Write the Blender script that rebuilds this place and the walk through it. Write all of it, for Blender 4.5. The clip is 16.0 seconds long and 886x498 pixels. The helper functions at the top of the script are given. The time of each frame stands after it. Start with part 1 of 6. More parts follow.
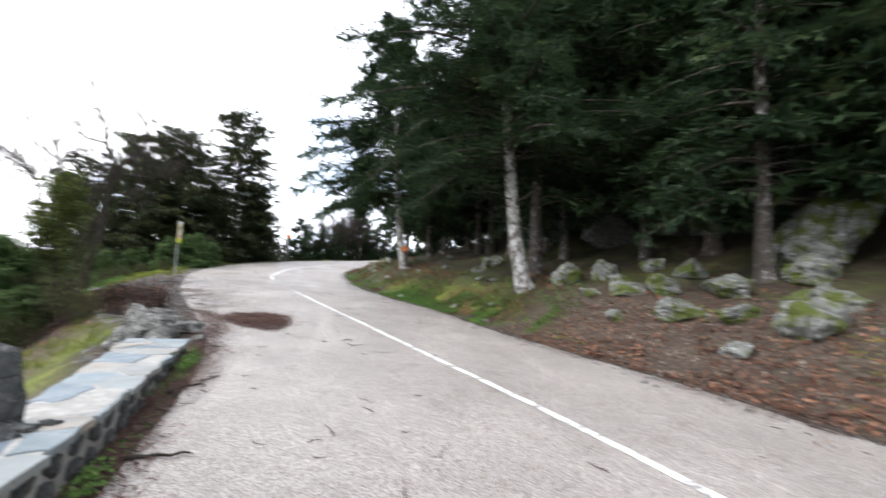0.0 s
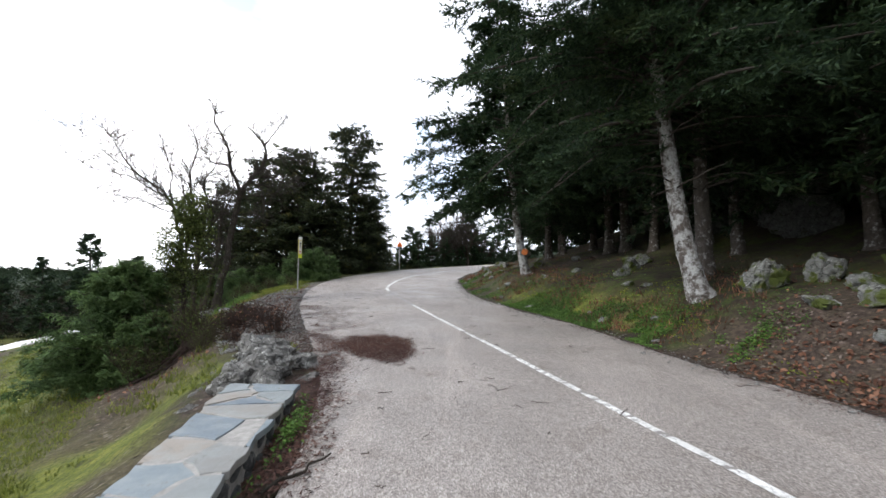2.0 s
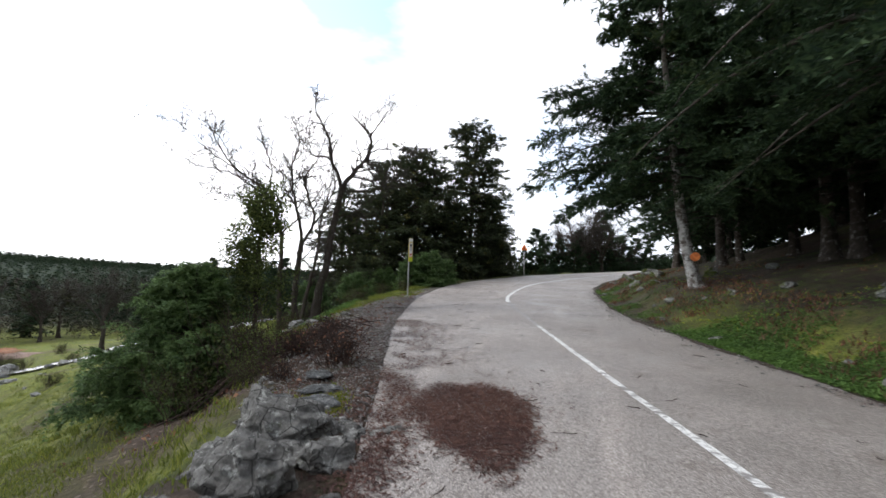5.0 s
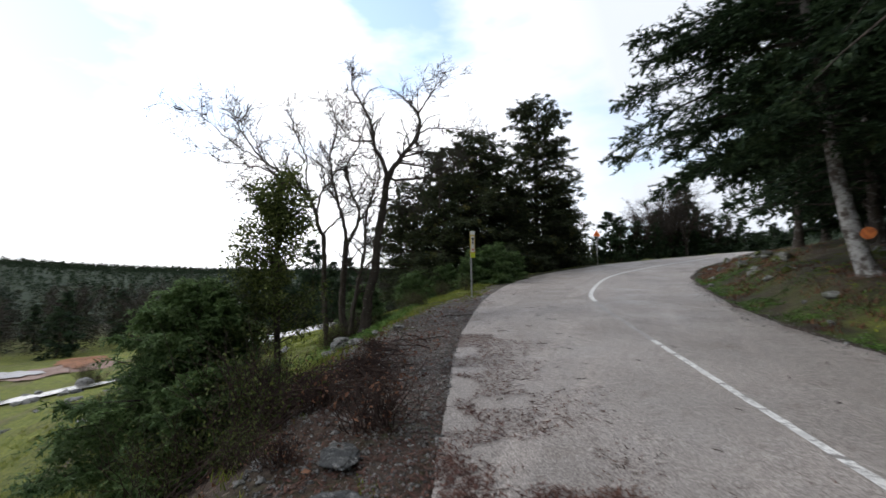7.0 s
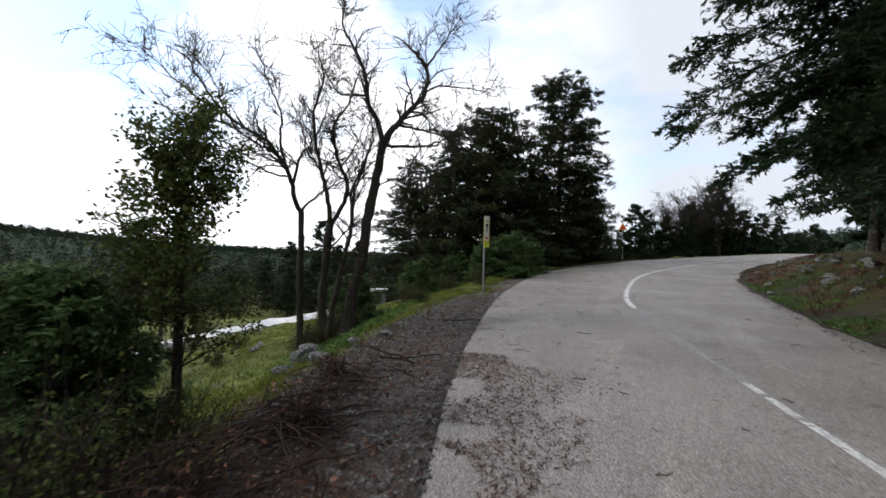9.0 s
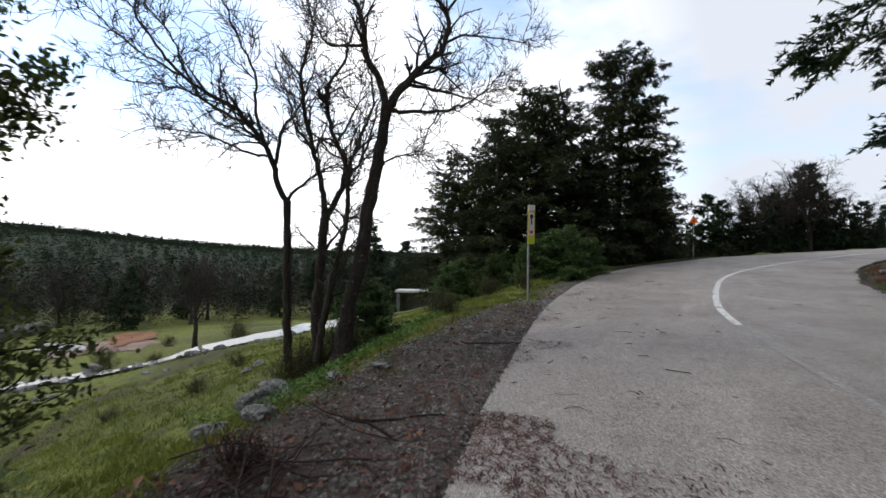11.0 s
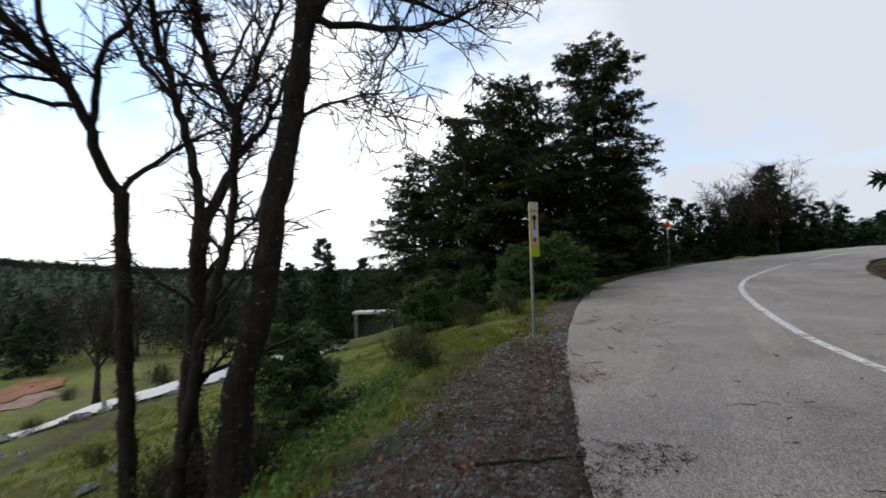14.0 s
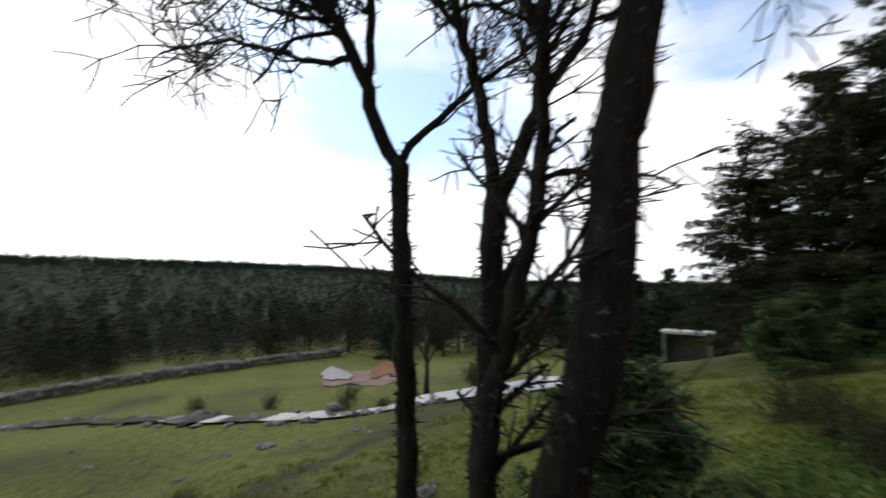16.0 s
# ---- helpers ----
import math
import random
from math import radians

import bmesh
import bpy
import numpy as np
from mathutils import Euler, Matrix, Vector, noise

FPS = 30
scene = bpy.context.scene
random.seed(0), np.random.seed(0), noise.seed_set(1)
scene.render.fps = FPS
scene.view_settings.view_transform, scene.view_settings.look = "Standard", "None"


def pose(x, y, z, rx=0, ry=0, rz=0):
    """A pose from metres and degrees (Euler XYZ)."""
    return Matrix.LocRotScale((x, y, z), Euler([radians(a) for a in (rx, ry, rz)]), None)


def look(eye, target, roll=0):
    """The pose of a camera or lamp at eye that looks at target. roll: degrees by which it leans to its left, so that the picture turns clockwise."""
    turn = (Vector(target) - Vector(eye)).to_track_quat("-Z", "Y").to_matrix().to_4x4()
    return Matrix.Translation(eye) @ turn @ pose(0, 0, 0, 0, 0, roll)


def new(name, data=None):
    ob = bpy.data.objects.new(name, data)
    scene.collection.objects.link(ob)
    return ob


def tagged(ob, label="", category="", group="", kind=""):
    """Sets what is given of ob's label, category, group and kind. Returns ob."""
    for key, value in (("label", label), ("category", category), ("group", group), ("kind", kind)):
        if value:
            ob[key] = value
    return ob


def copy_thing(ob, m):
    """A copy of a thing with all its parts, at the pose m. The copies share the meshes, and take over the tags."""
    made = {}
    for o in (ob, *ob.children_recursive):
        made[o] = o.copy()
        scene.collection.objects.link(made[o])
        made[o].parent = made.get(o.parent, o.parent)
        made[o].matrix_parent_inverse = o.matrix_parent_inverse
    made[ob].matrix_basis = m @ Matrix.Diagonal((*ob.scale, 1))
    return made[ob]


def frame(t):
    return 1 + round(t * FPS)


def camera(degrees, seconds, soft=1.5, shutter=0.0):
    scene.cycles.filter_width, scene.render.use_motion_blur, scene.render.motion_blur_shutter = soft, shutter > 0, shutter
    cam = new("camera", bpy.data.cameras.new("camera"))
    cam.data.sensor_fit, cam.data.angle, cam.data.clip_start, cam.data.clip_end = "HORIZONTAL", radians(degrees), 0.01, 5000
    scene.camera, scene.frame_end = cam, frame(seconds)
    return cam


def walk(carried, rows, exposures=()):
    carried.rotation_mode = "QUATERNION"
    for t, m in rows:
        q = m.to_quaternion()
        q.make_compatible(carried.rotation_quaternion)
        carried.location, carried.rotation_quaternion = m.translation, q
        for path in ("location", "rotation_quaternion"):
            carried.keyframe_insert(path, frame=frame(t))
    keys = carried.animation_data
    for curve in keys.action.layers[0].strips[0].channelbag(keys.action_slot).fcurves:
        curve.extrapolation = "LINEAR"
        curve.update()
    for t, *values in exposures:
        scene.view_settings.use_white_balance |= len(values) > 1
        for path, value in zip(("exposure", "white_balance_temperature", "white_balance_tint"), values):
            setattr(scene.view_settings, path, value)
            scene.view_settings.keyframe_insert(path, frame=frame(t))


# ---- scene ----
cam = camera(90.6, 16.0, shutter=0.5)
PATH = [
    (0, (0.546, -2.158, 1.287), (0.989, -0.211, 1.413), 2.8),
    (0.5, (0.386, -1.757, 1.331), (0.459, 0.235, 1.493), 1.2),
    (1, (0.25, -1.32, 1.358), (0.283, 0.678, 1.452), -1.9),
    (1.5, (0.25, -0.819, 1.39), (0.22, 1.177, 1.506), -0.5),
    (2, (0.215, -0.329, 1.443), (0.184, 1.667, 1.567), 0.4),
    (2.5, (0.141, 0.142, 1.486), (0.116, 2.14, 1.575), -2.0),
    (3, (0.209, 0.728, 1.528), (0.084, 2.718, 1.681), -0.1),
    (3.5, (0.229, 1.147, 1.536), (0.136, 3.141, 1.651), 1.0),
    (4, (0.132, 1.662, 1.557), (-0.017, 3.653, 1.661), -0.3),
    (4.5, (0.086, 2.206, 1.57), (-0.37, 4.149, 1.702), 2.3),
    (7, (-0.903, 4.917, 1.805), (-1.754, 6.724, 1.9), -1.0),
    (7.5, (-1.088, 5.47, 1.85), (-2.122, 7.179, 1.937), 1.1),
    (8, (-1.34, 5.991, 1.854), (-2.283, 7.754, 1.858), 1.4),
    (8.5, (-1.494, 6.556, 1.83), (-2.398, 8.339, 1.79), -0.6),
    (9, (-1.71, 7.143, 1.894), (-2.625, 8.921, 1.931), 1.6),
    (11.5, (-2.723, 9.946, 1.918), (-3.877, 11.579, 1.963), 0.5),
    (12, (-3.097, 10.377, 1.959), (-4.313, 11.961, 2.059), 0.4),
    (12.5, (-3.425, 10.81, 1.969), (-4.783, 12.276, 2.036), -0.8),
    (13, (-3.737, 11.285, 2.014), (-5.091, 12.756, 2.071), 1.2),
    (13.5, (-4.066, 11.627, 2.044), (-5.196, 13.274, 2.142), 1.7),
    (14, (-4.38, 12.064, 2.027), (-5.332, 13.821, 2.123), -1.4),
    (14.5, (-4.682, 12.468, 2.059), (-5.556, 14.262, 2.19), -0.8),
    (15, (-5.092, 12.781, 2.025), (-6.193, 14.44, 2.217), 2.0),
    (15.5, (-5.55, 13.02, 1.991), (-7.108, 14.256, 2.199), -0.5),
    (16, (-6.04, 13.2, 1.989), (-7.854, 14.026, 2.155), -0.1),
]
walk(cam, [(t, look(eye, target, roll)) for t, eye, target, roll in PATH],
     exposures=[(0, 1.78), (1, 1.5), (2, 1.16), (3.5, 0.95), (4.7, 0.93), (7, 0.5), (8.5, 0.42), (9, 0.33), (12, 0.29), (14, 0.16), (15, 0.17), (16, -0.04)])

# ---- light ----
SUN_EL, SUN_AZ = radians(42), radians(205)
world = bpy.data.worlds.new("world")
scene.world = world
world.use_nodes = True
wn, wl = world.node_tree.nodes, world.node_tree.links
wn.clear()
w_out = wn.new("ShaderNodeOutputWorld")
w_bg = wn.new("ShaderNodeBackground")
w_sky = wn.new("ShaderNodeTexSky")
w_sky.sky_type, w_sky.sun_disc = "NISHITA", False
w_sky.sun_elevation, w_sky.sun_rotation = SUN_EL, math.pi / 2 - SUN_AZ
w_tc = wn.new("ShaderNodeTexCoord")
w_map = wn.new("ShaderNodeMapping")
w_map.inputs["Location"].default_value = (0.35, 0.1, 0.0)
w_map.inputs["Scale"].default_value = (1.0, 1.0, 2.4)
w_noise = wn.new("ShaderNodeTexNoise")
w_noise.inputs["Scale"].default_value = 2.6
w_noise.inputs["Detail"].default_value = 6.0
w_noise.inputs["Roughness"].default_value = 0.5
w_dir = wn.new("ShaderNodeVectorMath")
w_dir.operation = "DOT_PRODUCT"
w_dir.inputs[1].default_value = (math.cos(radians(160)) * math.cos(radians(29)), math.sin(radians(160)) * math.cos(radians(29)), math.sin(radians(29)))
w_dir2 = wn.new("ShaderNodeVectorMath")
w_dir2.operation = "DOT_PRODUCT"
w_dir2.inputs[1].default_value = (math.cos(radians(121)) * math.cos(radians(29)), math.sin(radians(121)) * math.cos(radians(29)), math.sin(radians(29)))
w_thin2 = wn.new("ShaderNodeMapRange")
for key, value in (("From Min", 0.985), ("From Max", 0.999), ("To Min", 0.0), ("To Max", 0.2)):
    w_thin2.inputs[key].default_value = value
w_both = wn.new("ShaderNodeMath")
w_both.operation = "MAXIMUM"
w_thin = wn.new("ShaderNodeMapRange")
for key, value in (("From Min", 0.92), ("From Max", 0.985), ("To Min", 0.0), ("To Max", 0.2)):
    w_thin.inputs[key].default_value = value
w_cover = wn.new("ShaderNodeMath")
w_cover.operation = "SUBTRACT"
w_ramp = wn.new("ShaderNodeValToRGB")
w_ramp.color_ramp.elements[0].position = 0.24
w_ramp.color_ramp.elements[0].color = (0.2, 0.2, 0.2, 1)
w_ramp.color_ramp.elements[1].position = 0.47
w_side = wn.new("ShaderNodeVectorMath")
w_side.operation = "DOT_PRODUCT"
w_side.inputs[1].default_value = (math.cos(radians(160)), math.sin(radians(160)), 0.0)
w_cloud = wn.new("ShaderNodeValToRGB")
w_cloud.color_ramp.elements[0].position, w_cloud.color_ramp.elements[0].color = 0.68, (0.56, 0.595, 0.66, 1)
w_cloud.color_ramp.elements[1].position, w_cloud.color_ramp.elements[1].color = 0.86, (1.10, 1.11, 1.15, 1)
w_lift = wn.new("ShaderNodeVectorMath")
w_lift.operation = "SCALE"
w_lift.inputs["Scale"].default_value = 8.2
w_half = wn.new("ShaderNodeMapRange")
w_half.inputs["From Min"].default_value, w_half.inputs["From Max"].default_value = -1.0, 1.0
w_mix = wn.new("ShaderNodeMixRGB")
wl.new(w_tc.outputs["Generated"], w_map.inputs["Vector"])
wl.new(w_tc.outputs["Generated"], w_dir.inputs[0])
wl.new(w_tc.outputs["Generated"], w_side.inputs[0])
wl.new(w_map.outputs["Vector"], w_noise.inputs["Vector"])
wl.new(w_dir.outputs["Value"], w_thin.inputs["Value"])
wl.new(w_noise.outputs["Fac"], w_cover.inputs[0])
wl.new(w_tc.outputs["Generated"], w_dir2.inputs[0])
wl.new(w_dir2.outputs["Value"], w_thin2.inputs["Value"])
wl.new(w_thin.outputs["Result"], w_both.inputs[0])
wl.new(w_thin2.outputs["Result"], w_both.inputs[1])
wl.new(w_both.outputs["Value"], w_cover.inputs[1])
wl.new(w_cover.outputs["Value"], w_ramp.inputs["Fac"])
wl.new(w_side.outputs["Value"], w_half.inputs["Value"])
wl.new(w_half.outputs["Result"], w_cloud.inputs["Fac"])
wl.new(w_cloud.outputs["Color"], w_lift.inputs[0])
wl.new(w_ramp.outputs["Color"], w_mix.inputs["Fac"])
w_haze = wn.new("ShaderNodeVectorMath")
w_haze.operation = "MULTIPLY"
w_haze.inputs[1].default_value = (1.35, 1.6, 1.75)
wl.new(w_sky.outputs["Color"], w_haze.inputs[0])
wl.new(w_haze.outputs["Vector"], w_mix.inputs["Color1"])
wl.new(w_lift.outputs["Vector"], w_mix.inputs["Color2"])
wl.new(w_mix.outputs["Color"], w_bg.inputs["Color"])
w_bg.inputs["Strength"].default_value = 0.14
wl.new(w_bg.outputs["Background"], w_out.inputs["Surface"])

sun = new("sun", bpy.data.lights.new("sun", "SUN"))
sun.data.energy, sun.data.angle, sun.data.color = 0.8, radians(14), (1.0, 0.97, 0.92)
sun.matrix_world = look((math.cos(SUN_AZ) * math.cos(SUN_EL) * 60, math.sin(SUN_AZ) * math.cos(SUN_EL) * 60, math.sin(SUN_EL) * 60), (0, 0, 0))


# ---- materials ----
class Mat:
    """A small node-material builder."""

    def __init__(self, name, rough=0.8, spec=0.3):
        self.m = bpy.data.materials.new(name)
        self.m.use_nodes = True
        self.n, self.l = self.m.node_tree.nodes, self.m.node_tree.links
        self.b = self.n["Principled BSDF"]
        self.b.inputs["Roughness"].default_value = rough
        self.b.inputs["Specular IOR Level"].default_value = spec
        self.tc = self.n.new("ShaderNodeTexCoord")

    def noise(self, scale, detail=5.0, rough=0.6, squash=None):
        t = self.n.new("ShaderNodeTexNoise")
        t.inputs["Scale"].default_value, t.inputs["Detail"].default_value, t.inputs["Roughness"].default_value = scale, detail, rough
        if squash:
            mp = self.n.new("ShaderNodeMapping")
            mp.inputs["Scale"].default_value = squash
            self.l.new(self.tc.outputs["Object"], mp.inputs["Vector"])
            self.l.new(mp.outputs["Vector"], t.inputs["Vector"])
        else:
            self.l.new(self.tc.outputs["Object"], t.inputs["Vector"])
        return t.outputs["Fac"]

    def voronoi(self, scale, out="Distance", feature="F1"):
        t = self.n.new("ShaderNodeTexVoronoi")
        t.feature = feature
        t.inputs["Scale"].default_value = scale
        self.l.new(self.tc.outputs["Object"], t.inputs["Vector"])
        return t.outputs[out]

    def ramp(self, fac, stops):
        r = self.n.new("ShaderNodeValToRGB")
        el = r.color_ramp.elements
        while len(el) < len(stops):
            el.new(0.5)
        for e, (p, c) in zip(el, stops):
            e.position = p
            e.color = (*c, 1) if len(c) == 3 else c
        self.l.new(fac, r.inputs["Fac"])
        return r.outputs["Color"]

    def mix(self, fac, a, b, mode="MIX"):
        x = self.n.new("ShaderNodeMixRGB")
        x.blend_type = mode
        for key, v in (("Fac", fac), ("Color1", a), ("Color2", b)):
            if isinstance(v, (int, float)):
                x.inputs[key].default_value = v
            elif isinstance(v, tuple):
                x.inputs[key].default_value = (*v, 1)
            else:
                self.l.new(v, x.inputs[key])
        return x.outputs["Color"]

    def mask(self, fac, lo, hi):
        return self.ramp(fac, [(lo, (0, 0, 0)), (hi, (1, 1, 1))])

    def attr(self, name):
        a = self.n.new("ShaderNodeVertexColor")
        a.layer_name = name
        s = self.n.new("ShaderNodeSeparateColor")
        self.l.new(a.outputs["Color"], s.inputs["Color"])
        return s.outputs

    def island(self):
        return self.n.new("ShaderNodeNewGeometry").outputs["Random Per Island"]

    def obj_random(self):
        return self.n.new("ShaderNodeObjectInfo").outputs["Random"]

    def color(self, c):
        if isinstance(c, tuple):
            self.b.inputs["Base Color"].default_value = (*c, 1)
        else:
            self.l.new(c, self.b.inputs["Base Color"])
        return self

    def rough(self, fac, lo, hi):
        self.l.new(self.ramp(fac, [(0.3, (lo,) * 3), (0.7, (hi,) * 3)]), self.b.inputs["Roughness"])
        return self

    def bump(self, fac, strength, dist=0.02, prev=None):
        bp = self.n.new("ShaderNodeBump")
        bp.inputs["Strength"].default_value, bp.inputs["Distance"].default_value = strength, dist
        self.l.new(fac, bp.inputs["Height"])
        if prev is not None:
            self.l.new(prev, bp.inputs["Normal"])
        self.l.new(bp.outputs["Normal"], self.b.inputs["Normal"])
        return bp.outputs["Normal"]


def make_materials():
    M = {}
    # worn asphalt: pale aggregate, damp patches
    a = Mat("asphalt", 0.62, 0.4)
    grains = a.ramp(a.voronoi(115, "Color"), [(0.12, (0.121, 0.105, 0.094)), (0.5, (0.26, 0.231, 0.211)), (0.92, (0.532, 0.487, 0.452))])
    big = a.ramp(a.noise(0.55, 4), [(0.3, (0.78, 0.77, 0.76)), (0.7, (1.12, 1.11, 1.1))])
    c = a.mix(1.0, grains, big, "MULTIPLY")
    c = a.mix(a.mask(a.noise(2.2, 6, 0.7), 0.54, 0.74), c, a.mix(1.0, grains, (0.62, 0.58, 0.55), "MULTIPLY"))
    streak = a.mask(a.noise(1.0, 5, 0.6, (1.6, 0.16, 1)), 0.55, 0.75)
    c = a.mix(streak, c, a.mix(1.0, grains, (1.25, 1.22, 1.2), "MULTIPLY"))
    a.color(c).rough(a.noise(0.9, 4), 0.42, 0.75)
    n1 = a.bump(a.voronoi(115), 0.7, 0.007)
    a.bump(a.noise(6, 5), 0.3, 0.02, n1)
    M["asphalt"] = a.m

    p = Mat("road_paint", 0.55, 0.4)
    c = p.mix(p.mask(p.noise(22, 5, 0.8), 0.50, 0.58), (0.78, 0.77, 0.74), (0.27, 0.26, 0.25))
    c = p.mix(p.mask(p.noise(3, 3), 0.45, 0.75), c, (0.55, 0.54, 0.52))
    p.color(p.mix(p.mask(p.noise(1.0, 4, 0.65, (3.0, 9.0, 1)), 0.54, 0.60), c, (0.23, 0.21, 0.20)))
    p.bump(p.voronoi(75), 0.4, 0.005)
    M["paint"] = p.m
    p = Mat("faded_paint", 0.6, 0.4)
    c = p.mix(p.mask(p.noise(14, 6, 0.8), 0.34, 0.5), (0.46, 0.45, 0.44), (0.235, 0.218, 0.207))
    p.color(c)
    p.bump(p.voronoi(75), 0.4, 0.005)
    M["faded"] = p.m

    # ground: grass, litter, gravel and soil by zone
    g = Mat("ground", 0.9, 0.2)
    z = g.attr("zone")
    grass = g.ramp(g.noise(3.5, 6, 0.7), [(0.3, (0.065, 0.078, 0.018)), (0.48, (0.15, 0.172, 0.03)), (0.7, (0.26, 0.26, 0.055))])
    grass = g.mix(g.mask(g.noise(0.35, 7, 0.72), 0.54, 0.66), grass, (0.15, 0.128, 0.06))
    grass = g.mix(g.mask(g.noise(1.3, 7, 0.75), 0.57, 0.66), grass, (0.075, 0.068, 0.032))
    grass = g.mix(g.mask(g.noise(30, 3), 0.50, 0.64), grass, (0.04, 0.056, 0.013))
    litter = g.ramp(g.noise(14, 6, 0.75), [(0.3, (0.02, 0.015, 0.012)), (0.5, (0.075, 0.054, 0.042)), (0.75, (0.17, 0.125, 0.098))])
    litter = g.mix(g.mask(g.voronoi(26, "Color"), 0.80, 0.9), litter, (0.24, 0.19, 0.16))
    stones = g.ramp(g.voronoi(42, "Color"), [(0.1, (0.065, 0.057, 0.05)), (0.6, (0.15, 0.134, 0.12)), (0.95, (0.40, 0.38, 0.355))])
    gravel = g.mix(g.mask(g.noise(6, 6, 0.7), 0.42, 0.62), stones, (0.088, 0.07, 0.058))
    soil = g.ramp(g.noise(8, 6, 0.7), [(0.3, (0.02, 0.015, 0.011)), (0.7, (0.058, 0.042, 0.031))])
    soil = g.mix(g.mask(g.noise(45, 4, 0.7), 0.54, 0.66), soil, (0.018, 0.014, 0.011))
    soil = g.mix(g.mask(g.noise(2.3, 7, 0.75), 0.47, 0.60), soil, g.ramp(g.noise(28, 4), [(0.35, (0.03, 0.045, 0.012)), (0.7, (0.085, 0.11, 0.025))]))
    c = g.mix(z["Red"], soil, grass)
    c = g.mix(z["Green"], c, gravel)
    c = g.mix(z["Blue"], c, litter)
    g.color(c)
    n1 = g.bump(g.noise(22, 6, 0.75), 0.9, 0.05)
    g.bump(g.noise(90, 3, 0.7), 0.6, 0.015, n1)
    M["ground"] = g.m
    g = Mat("hill_ground", 0.95, 0.1)
    g.color(g.ramp(g.noise(0.08, 7, 0.75), [(0.3, (0.016, 0.025, 0.015)), (0.55, (0.03, 0.042, 0.023)), (0.72, (0.06, 0.062, 0.034))]))
    M["hill"] = g.m
    g = Mat("edge_dirt", 0.95, 0.15)
    c = g.ramp(g.noise(30, 6, 0.75), [(0.3, (0.022, 0.017, 0.014)), (0.55, (0.065, 0.05, 0.04)), (0.75, (0.13, 0.105, 0.088))])
    g.color(g.mix(g.mask(g.voronoi(70, "Color"), 0.78, 0.86), c, (0.24, 0.215, 0.195)))
    g.bump(g.noise(60, 6, 0.8), 1.0, 0.02)
    M["dirt"] = g.m

    # pale fir bark: grey-white lichen patches
    b = Mat("fir_bark", 0.9, 0.15)
    base = b.ramp(b.noise(9, 7, 0.75, (1, 1, 0.45)), [(0.3, (0.045, 0.035, 0.028)), (0.55, (0.12, 0.10, 0.085)), (0.75, (0.21, 0.18, 0.16))])
    lich = b.mask(b.noise(5.5, 7, 0.75), 0.44, 0.56)
    sep = b.n.new("ShaderNodeSeparateXYZ")
    b.l.new(b.tc.outputs["Object"], sep.inputs["Vector"])
    high = b.n.new("ShaderNodeMapRange")
    for key, value in (("From Min", 2.2), ("From Max", 6.5), ("To Min", 1.0), ("To Max", 0.12)):
        high.inputs[key].default_value = value
    b.l.new(sep.outputs["Z"], high.inputs["Value"])
    lich = b.mix(1.0, lich, high.outputs["Result"], "MULTIPLY")
    c = b.mix(lich, base, b.ramp(b.noise(25, 4), [(0.3, (0.34, 0.33, 0.31)), (0.7, (0.58, 0.57, 0.55))]))
    b.color(c)
    n1 = b.bump(b.noise(12, 7, 0.8, (1, 1, 0.4)), 1.0, 0.06)
    b.bump(b.voronoi(38), 0.5, 0.012, n1)
    M["fir_bark"] = b.m
    b = Mat("grey_fir_bark", 0.9, 0.15)
    base = b.ramp(b.noise(9, 7, 0.75, (1, 1, 0.45)), [(0.3, (0.035, 0.028, 0.022)), (0.55, (0.09, 0.075, 0.064)), (0.75, (0.16, 0.14, 0.12))])
    b.color(b.mix(b.mask(b.noise(6, 7, 0.75), 0.54, 0.66), base, (0.38, 0.37, 0.35)))
    b.bump(b.noise(12, 7, 0.8, (1, 1, 0.4)), 1.0, 0.06)
    M["grey_bark"] = b.m
    b = Mat("dark_bark", 0.92, 0.15)
    base = b.ramp(b.noise(14, 7, 0.75, (1, 1, 0.3)), [(0.3, (0.018, 0.014, 0.011)), (0.6, (0.055, 0.045, 0.036)), (0.8, (0.10, 0.085, 0.07))])
    c = b.mix(b.mask(b.noise(16, 5, 0.7), 0.62, 0.70), base, (0.26, 0.27, 0.23))
    c = b.mix(b.mask(b.noise(3, 5, 0.7), 0.56, 0.68), c, (0.035, 0.045, 0.014))
    b.color(c)
    b.bump(b.noise(20, 7, 0.8, (1, 1, 0.3)), 1.0, 0.04)
    M["dark_bark"] = b.m
    b = Mat("twig_bark", 0.9, 0.15)
    b.color(b.ramp(b.noise(6, 5), [(0.3, (0.022, 0.018, 0.015)), (0.7, (0.075, 0.062, 0.052))]))
    M["twig"] = b.m
    b = Mat("reddish_twigs", 0.9, 0.15)
    b.color(b.ramp(b.noise(6, 5), [(0.3, (0.02, 0.014, 0.012)), (0.7, (0.062, 0.04, 0.033))]))
    M["red_twig"] = b.m

    def foliage(name, dark, mid, light, moss=None, dull=False):
        f = Mat(name, 0.95 if dull else 0.7, 0.05 if dull else 0.15)
        c = f.ramp(f.island(), [(0.0, dark), (0.55, mid), (1.0, light)])
        tint = f.ramp(f.noise(0.9, 3), [(0.35, (0.75, 0.78, 0.8)), (0.65, (1.2, 1.2, 1.05))])
        c = f.mix(1.0, c, tint, "MULTIPLY")
        if moss:
            c = f.mix(f.mask(f.noise(0.8, 2), 0.60, 0.72), c, moss)
        f.color(c)
        thin = f.n.new("ShaderNodeBsdfTranslucent")
        f.l.new(c, thin.inputs["Color"])
